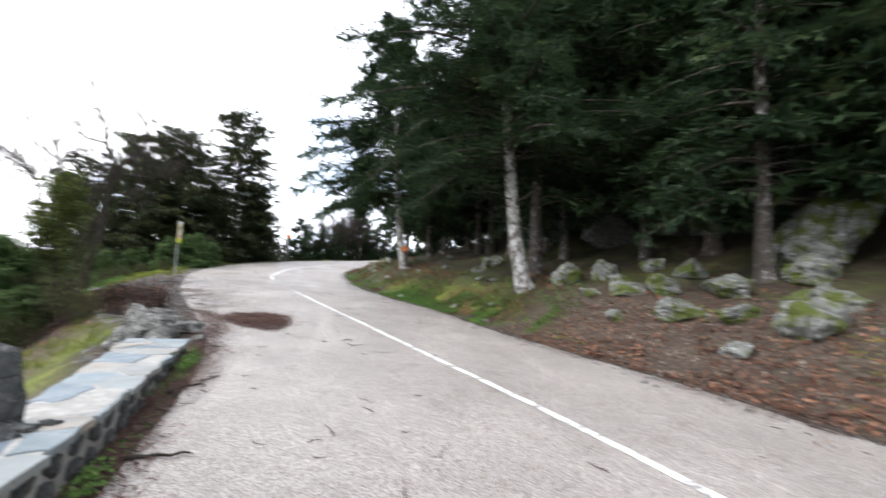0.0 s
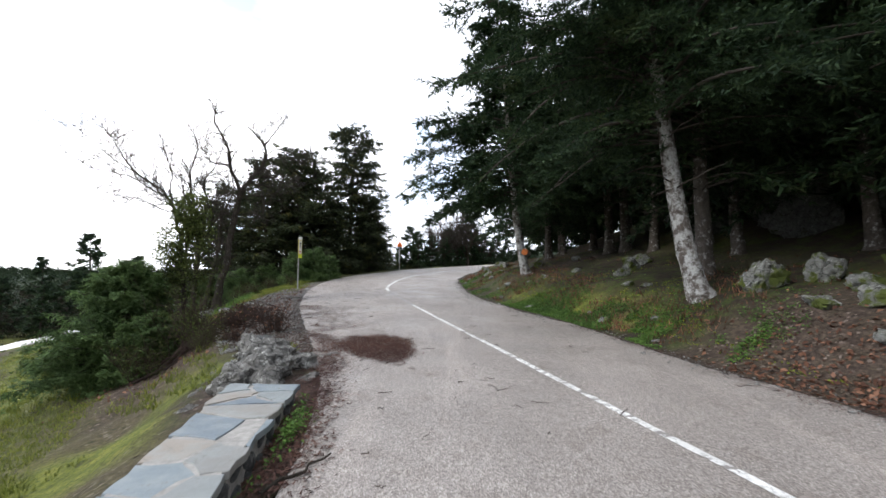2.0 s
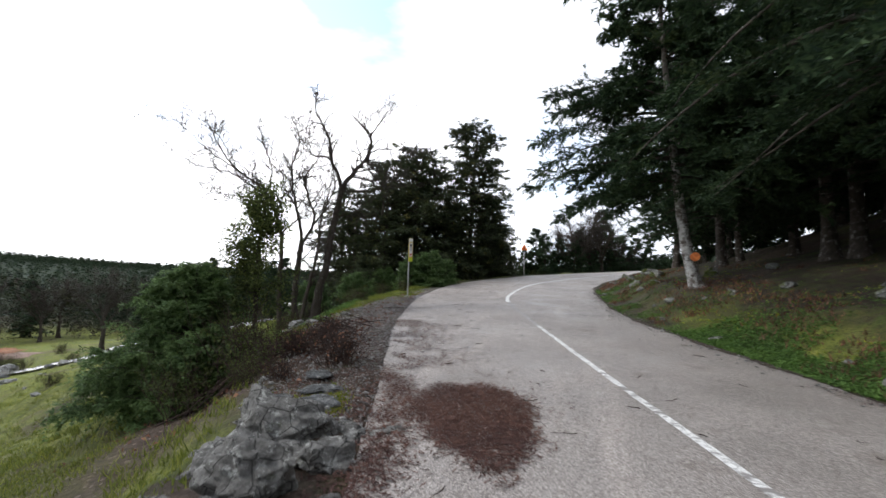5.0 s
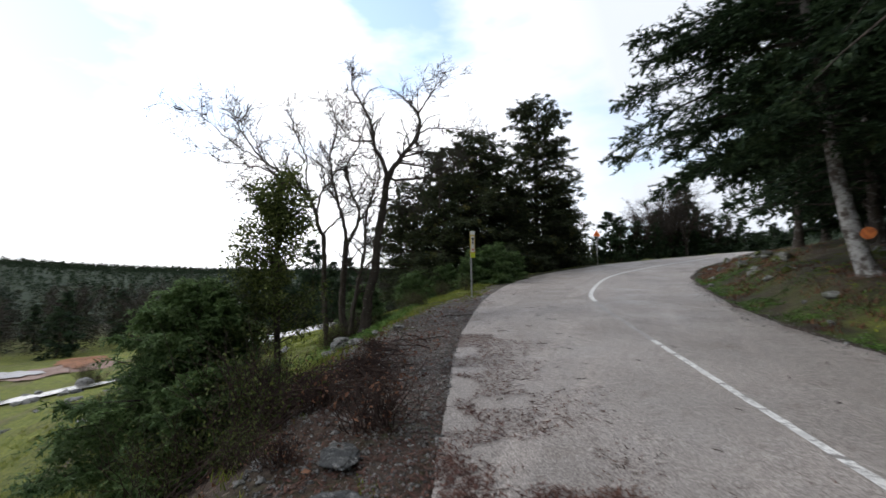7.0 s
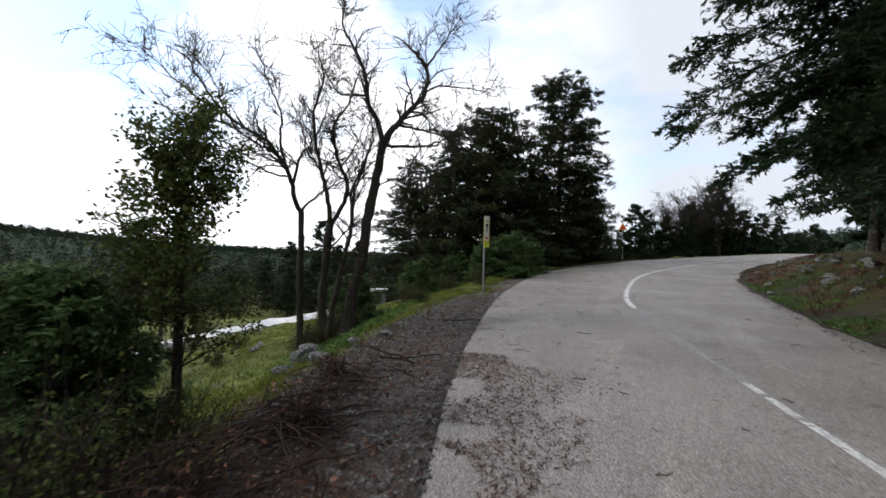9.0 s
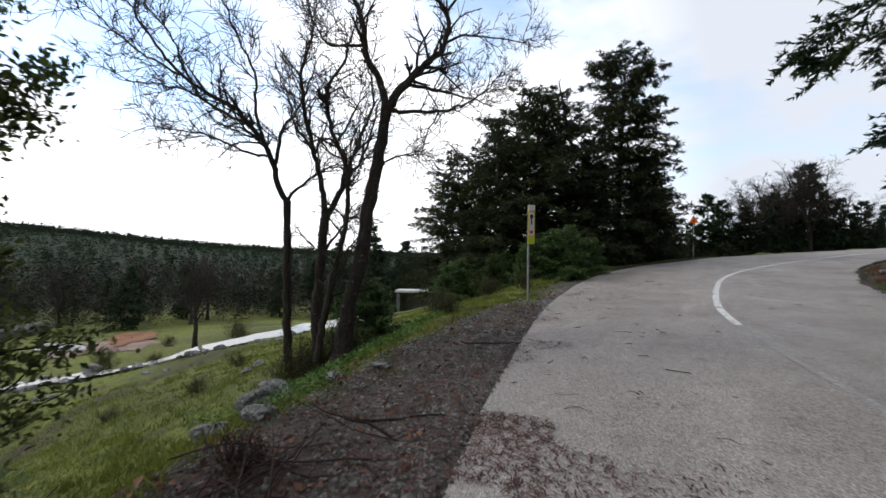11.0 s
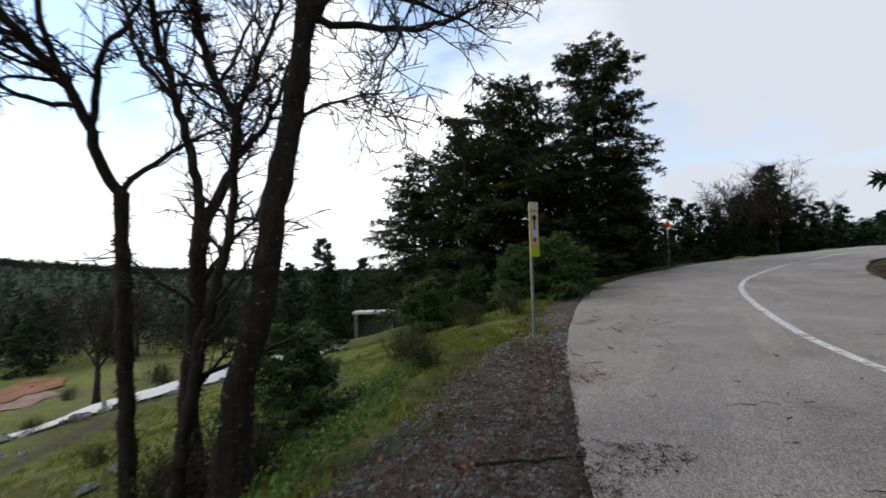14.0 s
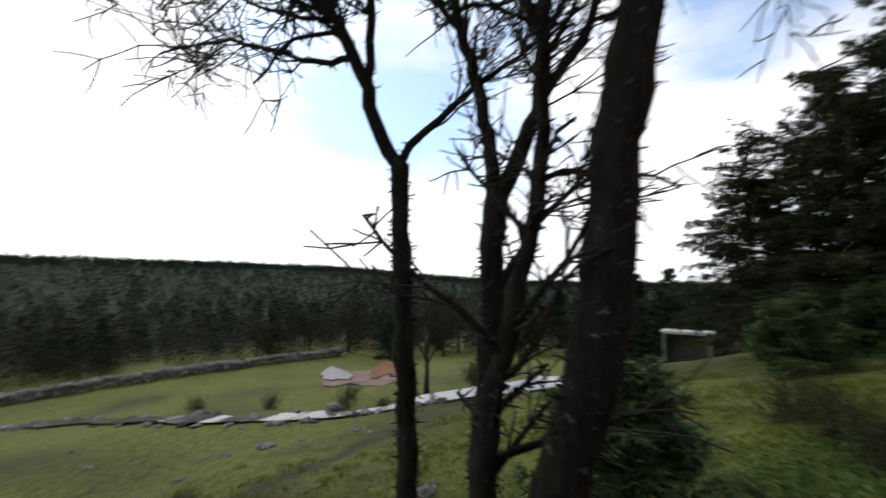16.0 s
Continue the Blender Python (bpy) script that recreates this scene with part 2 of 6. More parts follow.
        both = f.n.new("ShaderNodeMixShader")
        both.inputs["Fac"].default_value = 0.28
        f.l.new(f.b.outputs["BSDF"], both.inputs[1])
        f.l.new(thin.outputs["BSDF"], both.inputs[2])
        f.l.new(both.outputs["Shader"], f.n["Material Output"].inputs["Surface"])
        return f.m

    M["needles"] = foliage("fir_needles", (0.013, 0.024, 0.014), (0.028, 0.05, 0.025), (0.052, 0.08, 0.038), (0.06, 0.08, 0.031))
    M["needles_moss"] = foliage("fir_needles_lichen", (0.021, 0.028, 0.017), (0.042, 0.053, 0.027), (0.072, 0.085, 0.04), (0.14, 0.13, 0.035))
    M["young"] = foliage("young_fir_needles", (0.046, 0.076, 0.03), (0.085, 0.135, 0.05), (0.135, 0.20, 0.08))
    M["oak"] = foliage("evergreen_oak_leaves", (0.03, 0.04, 0.012), (0.065, 0.085, 0.024), (0.13, 0.15, 0.045))
    f = Mat("far_foliage_mixed", 0.8, 0.1)
    c = f.ramp(f.noise(0.22, 3, 0.6), [(0.34, (0.012, 0.019, 0.012)), (0.46, (0.018, 0.026, 0.015)), (0.54, (0.034, 0.04, 0.018)), (0.62, (0.038, 0.031, 0.025))])
    f.color(f.mix(1.0, c, f.ramp(f.island(), [(0.0, (0.8, 0.8, 0.8)), (1.0, (1.1, 1.1, 1.08))]), "MULTIPLY"))
    M["far_mixed"] = f.m
    M["far_tree"] = foliage("far_foliage", (0.018, 0.027, 0.018), (0.025, 0.037, 0.022), (0.036, 0.049, 0.028), dull=True)
    M["far_brown"] = foliage("far_bare_twigs", (0.026, 0.022, 0.019), (0.036, 0.03, 0.026), (0.05, 0.042, 0.036), dull=True)
    M["grass_blade"] = foliage("grass_blades", (0.075, 0.095, 0.02), (0.15, 0.175, 0.032), (0.24, 0.245, 0.06))
    M["moss_blade"] = foliage("moss_tufts", (0.10, 0.13, 0.015), (0.17, 0.20, 0.025), (0.26, 0.28, 0.05))
    M["leaf"] = foliage("fallen_oak_leaves", (0.05, 0.024, 0.017), (0.14, 0.066, 0.045), (0.30, 0.155, 0.105))
    M["needle_litter"] = foliage("fallen_needles", (0.05, 0.024, 0.020), (0.10, 0.05, 0.042), (0.17, 0.09, 0.075))
    M["weed"] = foliage("weeds", (0.045, 0.08, 0.02), (0.08, 0.15, 0.035), (0.14, 0.23, 0.06))

    def rock(name, lo, mid, hi, lichen, moss, moss_lo=0.58):
        r = Mat(name, 0.85, 0.25)
        c = r.ramp(r.noise(7, 7, 0.75), [(0.3, lo), (0.5, mid), (0.72, hi)])
        c = r.mix(r.mask(r.voronoi(5, "Distance", "DISTANCE_TO_EDGE"), 0.0, 0.035), (0.03, 0.028, 0.025), c)
        c = r.mix(r.mask(r.noise(11, 6, 0.8), 0.55, 0.63), c, lichen)
        c = r.mix(r.mask(r.noise(2.6, 5, 0.7), moss_lo, moss_lo + 0.08), c, moss)
        r.color(c)
        n1 = r.bump(r.noise(9, 8, 0.8), 1.0, 0.07)
        r.bump(r.voronoi(30, feature="F1"), 0.4, 0.02, n1)
        return r.m

    M["rock"] = rock("lichened_limestone", (0.07, 0.07, 0.065), (0.19, 0.19, 0.175), (0.34, 0.34, 0.32), (0.50, 0.51, 0.48), (0.085, 0.105, 0.022), 0.48)
    M["bare_rock"] = rock("grey_limestone", (0.075, 0.072, 0.067), (0.21, 0.205, 0.195), (0.37, 0.36, 0.345), (0.48, 0.48, 0.46), (0.10, 0.11, 0.04), 0.64)
    M["rubble"] = rock("rubble_stone", (0.045, 0.042, 0.038), (0.17, 0.163, 0.152), (0.33, 0.32, 0.30), (0.46, 0.46, 0.43), (0.08, 0.09, 0.035), 0.62)
    # rock darkened in colour to stand for the wood's shade; shelter walls share it
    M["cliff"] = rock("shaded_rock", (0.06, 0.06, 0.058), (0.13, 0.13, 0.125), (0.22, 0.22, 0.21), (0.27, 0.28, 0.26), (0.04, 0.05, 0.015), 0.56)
    M["slab"] = rock("dark_slate", (0.035, 0.037, 0.038), (0.085, 0.088, 0.088), (0.17, 0.17, 0.165), (0.28, 0.28, 0.27), (0.06, 0.065, 0.04), 0.68)
    s = Mat("flagstone", 0.45, 0.5)
    tone = s.ramp(s.obj_random(), [(0.0, (0.10, 0.125, 0.155)), (0.3, (0.165, 0.195, 0.21)), (0.55, (0.21, 0.215, 0.205)), (0.75, (0.14, 0.165, 0.175)), (1.0, (0.27, 0.225, 0.18))])
    c = s.mix(s.mask(s.noise(4, 6, 0.7), 0.45, 0.8), tone, (0.25, 0.275, 0.27))
    c = s.mix(s.mask(s.noise(13, 6, 0.75), 0.58, 0.68), c, (0.13, 0.125, 0.11))
    s.color(c).rough(s.noise(3, 4), 0.42, 0.7)
    s.bump(s.noise(6, 7, 0.7), 0.5, 0.02)
    M["flag"] = s.m
    s = Mat("mortar", 0.9, 0.2)
    s.color(s.ramp(s.noise(12, 6, 0.7), [(0.3, (0.20, 0.19, 0.175)), (0.7, (0.40, 0.38, 0.355))]))
    s.bump(s.noise(40, 5), 0.6, 0.01)
    M["mortar"] = s.m
    s = Mat("galvanised_steel", 0.5, 0.5)
    s.b.inputs["Metallic"].default_value = 0.7
    s.color(s.ramp(s.noise(20, 5), [(0.3, (0.20, 0.20, 0.20)), (0.7, (0.38, 0.38, 0.37))]))
    M["steel"] = s.m
    for key, col, rgh in (("sign_white", (0.62, 0.62, 0.60), 0.4), ("sign_yellow", (0.62, 0.47, 0.09), 0.4), ("sign_lime", (0.50, 0.60, 0.04), 0.4),
                          ("sign_black", (0.03, 0.03, 0.03), 0.5), ("sign_orange", (0.85, 0.20, 0.02), 0.4), ("sign_red", (0.5, 0.04, 0.02), 0.4)):
        s = Mat(key, rgh, 0.4)
        s.color(s.mix(s.mask(s.noise(9, 5, 0.7), 0.55, 0.8), col, tuple(v * 0.72 for v in col)))
        M[key] = s.m
    s = Mat("sawn_wood", 0.7, 0.3)
    w = s.n.new("ShaderNodeTexWave")
    w.wave_type, w.rings_direction = "RINGS", "Z"
    w.inputs["Scale"].default_value, w.inputs["Distortion"].default_value = 16, 2.5
    s.l.new(s.tc.outputs["Object"], w.inputs["Vector"])
    s.color(s.mix(w.outputs["Fac"], (0.62, 0.19, 0.045), (0.42, 0.11, 0.03)))
    M["sawn"] = s.m
    s = Mat("water", 0.08, 0.5)
    s.color(s.ramp(s.noise(0.3, 3), [(0.3, (0.10, 0.10, 0.09)), (0.7, (0.20, 0.19, 0.17))]))
    s.bump(s.noise(1.5, 4), 0.25, 0.05)
    M["water"] = s.m
    s = Mat("muddy_water", 0.3, 0.5)
    s.color(s.ramp(s.noise(0.6, 4), [(0.3, (0.22, 0.19, 0.175)), (0.7, (0.35, 0.32, 0.305))]))
    M["mud_water"] = s.m
    s = Mat("red_clay", 0.8, 0.3)
    s.color(s.ramp(s.noise(0.5, 6, 0.7), [(0.35, (0.15, 0.085, 0.055)), (0.55, (0.23, 0.15, 0.115)), (0.75, (0.29, 0.225, 0.19))]))
    s.bump(s.noise(3, 5), 0.6, 0.1)
    M["clay"] = s.m
    s = Mat("orange_clay", 0.8, 0.3)
    s.color(s.ramp(s.noise(0.7, 6, 0.7), [(0.35, (0.12, 0.05, 0.02)), (0.55, (0.22, 0.085, 0.03)), (0.75, (0.27, 0.15, 0.09))]))
    s.bump(s.noise(3, 5), 0.6, 0.1)
    M["orange_clay"] = s.m
    s = Mat("whitewashed_concrete", 0.8, 0.3)
    s.color(s.ramp(s.noise(2.5, 6, 0.7), [(0.3, (0.36, 0.35, 0.33)), (0.7, (0.62, 0.61, 0.59))]))
    s.bump(s.noise(9, 6), 0.5, 0.03)
    M["concrete"] = s.m
    s = Mat("dark_timber", 0.85, 0.2)
    s.color(s.ramp(s.noise(6, 6, 0.7, (1, 1, 0.2)), [(0.3, (0.035, 0.025, 0.018)), (0.7, (0.10, 0.075, 0.055))]))
    M["timber"] = s.m
    return M


MAT = make_materials()


# ---- geometry helpers ----
def mesh_np(name, verts, faces, smooth=False):
    me = bpy.data.meshes.new(name)
    verts = np.asarray(verts, dtype=np.float32).reshape(-1, 3)
    if isinstance(faces, np.ndarray):
        k = faces.shape[1]
        me.vertices.add(len(verts))
        me.vertices.foreach_set("co", verts.ravel())
        me.loops.add(faces.size)
        me.loops.foreach_set("vertex_index", faces.astype(np.int32).ravel())
        me.polygons.add(len(faces))
        me.polygons.foreach_set("loop_start", np.arange(0, faces.size, k, dtype=np.int32))
        me.update(calc_edges=True)
        me.validate()
    else:
        me.from_pydata([tuple(map(float, v)) for v in verts], [], faces)
    if smooth:
        me.polygons.foreach_set("use_smooth", np.ones(len(me.polygons), dtype=bool))
    return me


def part(name, data, material, parent=None, label=""):
    """Links a mesh or a bmesh as one object, under parent where one is given."""
    if isinstance(data, bmesh.types.BMesh):
        me = bpy.data.meshes.new(name)
        data.to_mesh(me)
        data.free()
        data = me
    if material is not None and not data.materials:
        data.materials.append(material)
    ob = new(name, data)
    if parent is not None:
        ob.parent = parent
    if label:
        tagged(ob, label)
    if name in ("branchwork", "twigwork", "foliage", "crown"):
        tagged(ob, kind="stuff")
    return ob


def thing(name, at, label, category, group="", kind="", turn=0.0):
    ob = new(name)
    ob.empty_display_size = 0.2
    ob.matrix_basis = pose(at[0], at[1], at[2], 0, 0, turn)
    return tagged(ob, label, category, group, kind)


def tubes(paths, sides=6):
    """Tapered tubes along polylines: a list of (points n x 3, radii n). Returns verts and quads."""
    V, F, base = [], [], 0
    ang = np.arange(sides) * 2 * np.pi / sides
    for pts, rad in paths:
        pts, rad = np.asarray(pts, float), np.asarray(rad, float)
        d = np.gradient(pts, axis=0)
        d /= np.linalg.norm(d, axis=1)[:, None] + 1e-9
        mean = np.abs(pts[-1] - pts[0])
        up = np.eye(3)[int(np.argmin(mean))][None]
        a = np.cross(d, up)
        a /= np.linalg.norm(a, axis=1)[:, None] + 1e-9
        b = np.cross(d, a)
        ring = pts[:, None] + rad[:, None, None] * (np.cos(ang)[None, :, None] * a[:, None] + np.sin(ang)[None, :, None] * b[:, None])
        n = len(pts)
        V.append(ring.reshape(-1, 3))
        i = np.arange(n - 1)[:, None] * sides
        j = np.arange(sides)[None]
        k = (j + 1) % sides
        F.append((base + np.stack([i + j, i + k, i + sides + k, i + sides + j], -1)).reshape(-1, 4))
        base += n * sides
    return np.concatenate(V), np.concatenate(F)


def rough_trunk(pts, rad, sides=18, bump=0.06, seed=1):
    v, f = tubes([(pts, rad)], sides)
    out = []
    for i, p in enumerate(v):
        c = np.asarray(pts[i // sides])
        q = Vector(p) * 2.3 + Vector((seed * 7.1, 0, 0))
        k = 1 + bump * 2.2 * noise.fractal(q, 0.8, 2.0, 4) + bump * 1.5 * noise.noise(Vector(p) * 6.0 + Vector((seed, 3, 1)))
        out.append(c + (p - c) * k)
    return mesh_np("trunk", np.array(out), f, True)


# ---- the road's plan ----
def smooth_line(rows):
    y = np.arange(-60.0, 130.0, 0.25)
    a = np.array(rows, float)
    x = np.interp(y, a[:, 0], a[:, 1])
    k = np.hanning(13)
    k /= k.sum()
    for _ in range(2):
        x = np.convolve(np.pad(x, 6, mode="edge"), k, mode="valid")
    return y, x


EDGE_L = smooth_line([(-60, 4.0), (-20, 0.4), (-6, -0.25), (-2, -0.45), (1.5, -0.75), (3.4, -0.95), (5, -1.3), (8.4, -2.6), (12, -4.05), (15.3, -5.05), (19, -6.05),
                      (24, -6.85), (28.5, -7.1), (33, -6.4), (40, -3.8), (45, 0.0), (51, 5.6), (60, 15), (75, 33), (130, 110)])
EDGE_R = smooth_line([(-60, 14), (-20, 9.0), (-6, 7.0), (-2, 6.2), (0.8, 5.35), (3.1, 4.75), (5, 4.02), (8.5, 3.28), (10, 2.97), (13, 2.02), (16, 1.25), (19, 0.95),
                      (25, 0.75), (29.5, 0.95), (35, 1.9), (40, 3.6), (45, 7.2), (51, 13), (60, 23), (75, 41), (130, 119)])
MIDDLE = smooth_line([(-60, 9), (-20, 5.2), (-6, 4.0), (-2, 3.45), (1.2, 2.74), (3.1, 2.16), (5, 1.58), (7, 0.99), (9, 0.35), (11.3, -0.33), (13.3, -0.93), (15.3, -1.52),
                      (18, -2.28), (20, -2.72), (22.5, -2.9), (25.5, -2.95), (28, -2.86), (31, -2.4), (34.4, -1.35), (38, 0.0), (45, 3.6), (51, 9.3), (60, 19), (75, 37), (130, 114)])


def left_edge(y):
    return np.interp(y, *EDGE_L)


def right_edge(y):
    return np.interp(y, *EDGE_R)


def middle(y):
    return np.interp(y, *MIDDLE)


def road_z(y):
    y = np.asarray(y, float)
    far = np.clip(y - 18, 0, 34)
    z = -0.05 + 0.0445 * np.clip(y, -40, 52) + 0.0006 * far**2
    return z + 0.02 * np.clip(y - 52, 0, 12) - 0.03 * np.clip(y - 64, 0, 60)


def lumps(x, y, scale, seed=0.0):
    """Cheap rolling noise from a few sine waves, about -1 to 1."""
    r = np.zeros(np.broadcast(x, y).shape)
    rng = np.random.RandomState(int(seed * 10) + 5)
    for i in range(7):
        a, ph, f = rng.uniform(0, 6.28), rng.uniform(0, 6.28), scale * rng.uniform(0.5, 2.2)
        r = r + np.sin((x * np.cos(a) + y * np.sin(a)) * f + ph) / 3.2
    return r


def ridge(x, y):
    """Height of the wooded hills, by direction."""
    az = np.degrees(np.arctan2(y, x))
    az = np.where(az < -90, az + 360, az)
    el = np.interp(az, [-90, -20, 40, 62, 80, 92, 100, 112, 128, 142, 155, 166, 180, 270], [3, 5, 7, 4.6, 3.0, 1.4, 0.4, -0.1, -0.2, 0.1, 0.85, 1.85, 2.2, 2.5])
    return np.tan(np.radians(el))


def shoulder_width(y):
    return np.interp(y, [-60, 5, 8, 11, 16, 22, 30, 60], [0.5, 0.9, 1.4, 1.7, 1.6, 1.6, 1.2, 1.2])


def gravel_width(y):
    return np.interp(y, [-60, 5, 8, 11, 14, 17, 20, 30], [0.5, 0.9, 1.4, 1.8, 1.6, 1.15, 0.7, 0.5])


def ground_z(x, y, rough=True):
    x, y = np.broadcast_arrays(np.asarray(x, float), np.asarray(y, float))
    yc = np.clip(y, -60, 130)
    dl, dr = left_edge(yc) - x, x - right_edge(yc)
    base = road_z(yc)
    s = np.maximum(0, dl - shoulder_width(yc))
    t = np.clip(s / 1.6, 0, 1)
    fall = 0.42 * t * t * (3 - 2 * t) + 0.225 * np.clip(s - 1.0, 0, 16) + 0.115 * np.clip(s - 17, 0, 30) + 0.005 * np.clip(s - 47, 0, 80)
    bend = np.interp(yc, [-60, 9, 13, 30, 42, 130], [1.35, 1.35, 1, 1, 0.25, 0.2])
    fall = fall * (1 + (bend - 1) * np.clip((24 - s) / 14, 0, 1))
    level = np.where(s > 0, base - (np.clip(base, 0.85, 9) - 0.85) * np.clip(s / 9, 0, 1), base)
    zl = level - 0.03 * np.clip(dl, 0, 1.0) - fall
    b = np.maximum(0, dr - 0.25)
    bank = np.interp(b, [0, 0.5, 1.6, 3.0, 6.0, 14, 40, 120], [0, 0.14, 0.82, 1.16, 1.85, 5.3, 17, 30])
    bank = bank * np.interp(yc, [-60, 22, 34, 50, 130], [1, 1, 0.75, 0.6, 0.5])
    z = np.where(dl > 0, zl, np.where(dr > 0, base - 0.02 + bank, base - 0.09))
    r = np.hypot(x, y - 10)
    hills = (np.hypot(x, y) * ridge(x, y) * (1 + 0.10 * lumps(x, y, 0.02, 3)) + 1.5)
    k = np.clip((r - 110) / 330, 0, 1)
    k = k * k * (3 - 2 * k)
    past = np.clip((r - 440) / 1500, 0, 1)
    z = z * (1 - k) + k * (hills * (1 - 0.85 * past))
    if rough:
        off = np.clip(np.maximum(dl, dr) - 0.15, 0, 1)
        z = z + off * (0.05 * lumps(x, y, 1.5, 1) + 0.025 * lumps(x, y, 5, 2) * np.clip(60 - r, 0, 1)) + np.clip((r - 40) / 50, 0, 1) * 0.25 * lumps(x, y, 0.25, 4)
    return z


def gz(x, y):
    return float(ground_z(x, y))


def axis_steps(lo, hi, fine, reach, grow=1.13):
    mid = list(np.arange(lo, hi + 1e-6, fine))
    step, a, b = fine, lo, hi
    left, right = [], []
    while b < reach:
        step *= grow
        a, b = a - step, b + step
        left.append(a)
        right.append(b)
    return np.array(left[::-1] + mid + right)


def build_ground():
    xs, ys = axis_steps(-16, 12, 0.16, 3200), axis_steps(-4, 34, 0.16, 3200)
    X, Y = np.meshgrid(xs, ys)
    Z = ground_z(X, Y)
    nx, ny = len(xs), len(ys)
    i = (np.arange(ny - 1)[:, None] * nx + np.arange(nx - 1)[None]).ravel()
    me = mesh_np("ground", np.stack([X, Y, Z], -1).reshape(-1, 3), np.stack([i, i + 1, i + nx + 1, i + nx], -1), True)
    yc = np.clip(Y, -60, 130)
    dl, dr = left_edge(yc) - X, X - right_edge(yc)
    wob = 0.35 * lumps(X, Y, 2.0, 6) + 0.2 * lumps(X, Y, 6.0, 7)
    gravel = np.clip((gravel_width(yc) + 0.1 + 1.3 * wob + 0.25 * lumps(X, Y, 9, 17) - dl) / 0.45, 0, 1) * (dl > -0.3) * np.clip((Y - 7.5) / 2.0, 0, 1) * np.clip((27 - Y) / 5, 0, 1)
    grass_l = np.clip((dl - gravel_width(yc) - 0.1 - 1.2 * wob - 0.25 * lumps(X, Y, 9, 17)) / 0.7, 0, 1) * np.clip(0.9 + 0.5 * lumps(X, Y, 0.5, 8), 0.25, 1)
    grass_r = np.clip((dr - 0.35 + 0.4 * wob) / 0.4, 0, 1) * np.clip((2.0 - dr + wob) / 0.8, 0, 1) * np.clip((Y - 6.8 + wob) / 1.2, 0, 1) * np.clip(0.45 + 0.8 * lumps(X, Y, 1.1, 14) + 0.3 * wob, 0, 1) * np.interp(yc, [15, 19], [1, 0.45])
    forest = np.clip((dr - 2.4) / 1.5, 0, 1)
    grass_r = np.maximum(grass_r, forest * np.clip(0.3 * lumps(X, Y, 0.9, 9), 0, 0.5))
    litter = np.clip((0.9 + 0.8 * wob - np.abs(dl - 0.45)) / 0.6, 0, 1) * np.clip((8.5 - Y) / 1.5, 0, 1) * (dl > -0.5)
    litter_r = np.clip((dr + 0.2) / 0.3, 0, 1) * np.clip((7.4 - Y + wob) / 1.2, 0, 1) * np.clip((4.5 - dr) / 2, 0, 1) * 0.9
    litter_f = 0.45 * np.clip((dr - 3.2) / 1.5, 0, 1) * np.clip(0.55 + 0.4 * lumps(X, Y, 0.8, 10), 0, 1)
    hedge = np.clip((2.4 - np.hypot((X + 4.9) / 1.4, (Y - 9.0) / 2.4) * 1.6), 0, 1) * (dl > 0.8)
    bracken = np.clip((dr - 0.1) / 0.5, 0, 1) * np.clip((Y - 15) / 3, 0, 1) * np.clip((34 - Y) / 4, 0, 1) * np.clip(0.3 + 0.7 * lumps(X, Y, 1.4, 15), 0, 0.85)
    mud = np.clip(0.5 + 0.9 * lumps(X, Y, 0.9, 18) + 0.5 * lumps(X, Y, 3.2, 19), 0, 0.8) * np.clip((5.5 - dl) / 2.5, 0, 1) * np.clip((9 - Y) / 2, 0, 1) * (dl > 0.8)
    litter = np.maximum.reduce([mud, litter, litter_r, litter_f, hedge, bracken])
    tx = np.interp(Y, [6, 10.5, 13.5, 16.5, 20, 26], [-9.5, -11.5, -14.5, -17.6, -20, -23])
    worn = np.clip(1 - np.abs(X - tx + 0.6 * wob) / 0.75, 0, 1) * np.clip((Y - 8) / 2, 0, 1) * np.clip((24 - Y) / 3, 0, 1)
    grass_l = grass_l * (1 - 0.95 * worn)
    litter = np.maximum(litter, 0.55 * worn)
    grass = np.maximum(grass_l, grass_r) * np.clip((84 - np.hypot(X + 3, Y - 10)) / 18, 0.0, 1)
    col = np.stack([grass, gravel, litter, np.ones_like(X)], -1).reshape(-1, 4).astype(np.float32)
    far = np.hypot(X + 3, Y - 10)[:-1, :-1].ravel() > 100
    layer = me.color_attributes.new("zone", "FLOAT_COLOR", "POINT")
    layer.data.foreach_set("color", col.ravel())
    me.color_attributes.active_color = layer
    ob = part("ground", me, MAT["ground"])
    me.materials.append(MAT["hill"])
    me.polygons.foreach_set("material_index", far.astype(np.int32))
    return tagged(ob, "grassy mountain slope with leaf litter and gravel verges", "ground", kind="structure")


def ribbon(name, y0, y1, step, cols, lift, jag=0.0, seed=0):
    """A strip along the road; cols: functions of y that give x, from one side to the other."""
    ys = np.arange(y0, y1, step)
    rng = np.random.RandomState(seed)
    V = []
    for i, f in enumerate(cols):
        x = f(ys)
        if i in (0, len(cols) - 1):
            x = x + jag * (lumps(ys, ys * 0, 3.0, seed) + rng.uniform(-0.7, 0.7, len(ys)))
        crown = 0.012 * np.sin(np.pi * np.clip((x - left_edge(ys)) / (right_edge(ys) - left_edge(ys)), 0, 1))
        V.append(np.stack([x, ys, road_z(ys) + lift + crown], -1))
    n, m = len(ys), len(cols)
    V = np.stack(V, 1).reshape(-1, 3)
    i = (np.arange(n - 1)[:, None] * m + np.arange(m - 1)[None]).ravel()
    return mesh_np(name, V, np.stack([i, i + 1, i + m + 1, i + m], -1), True)


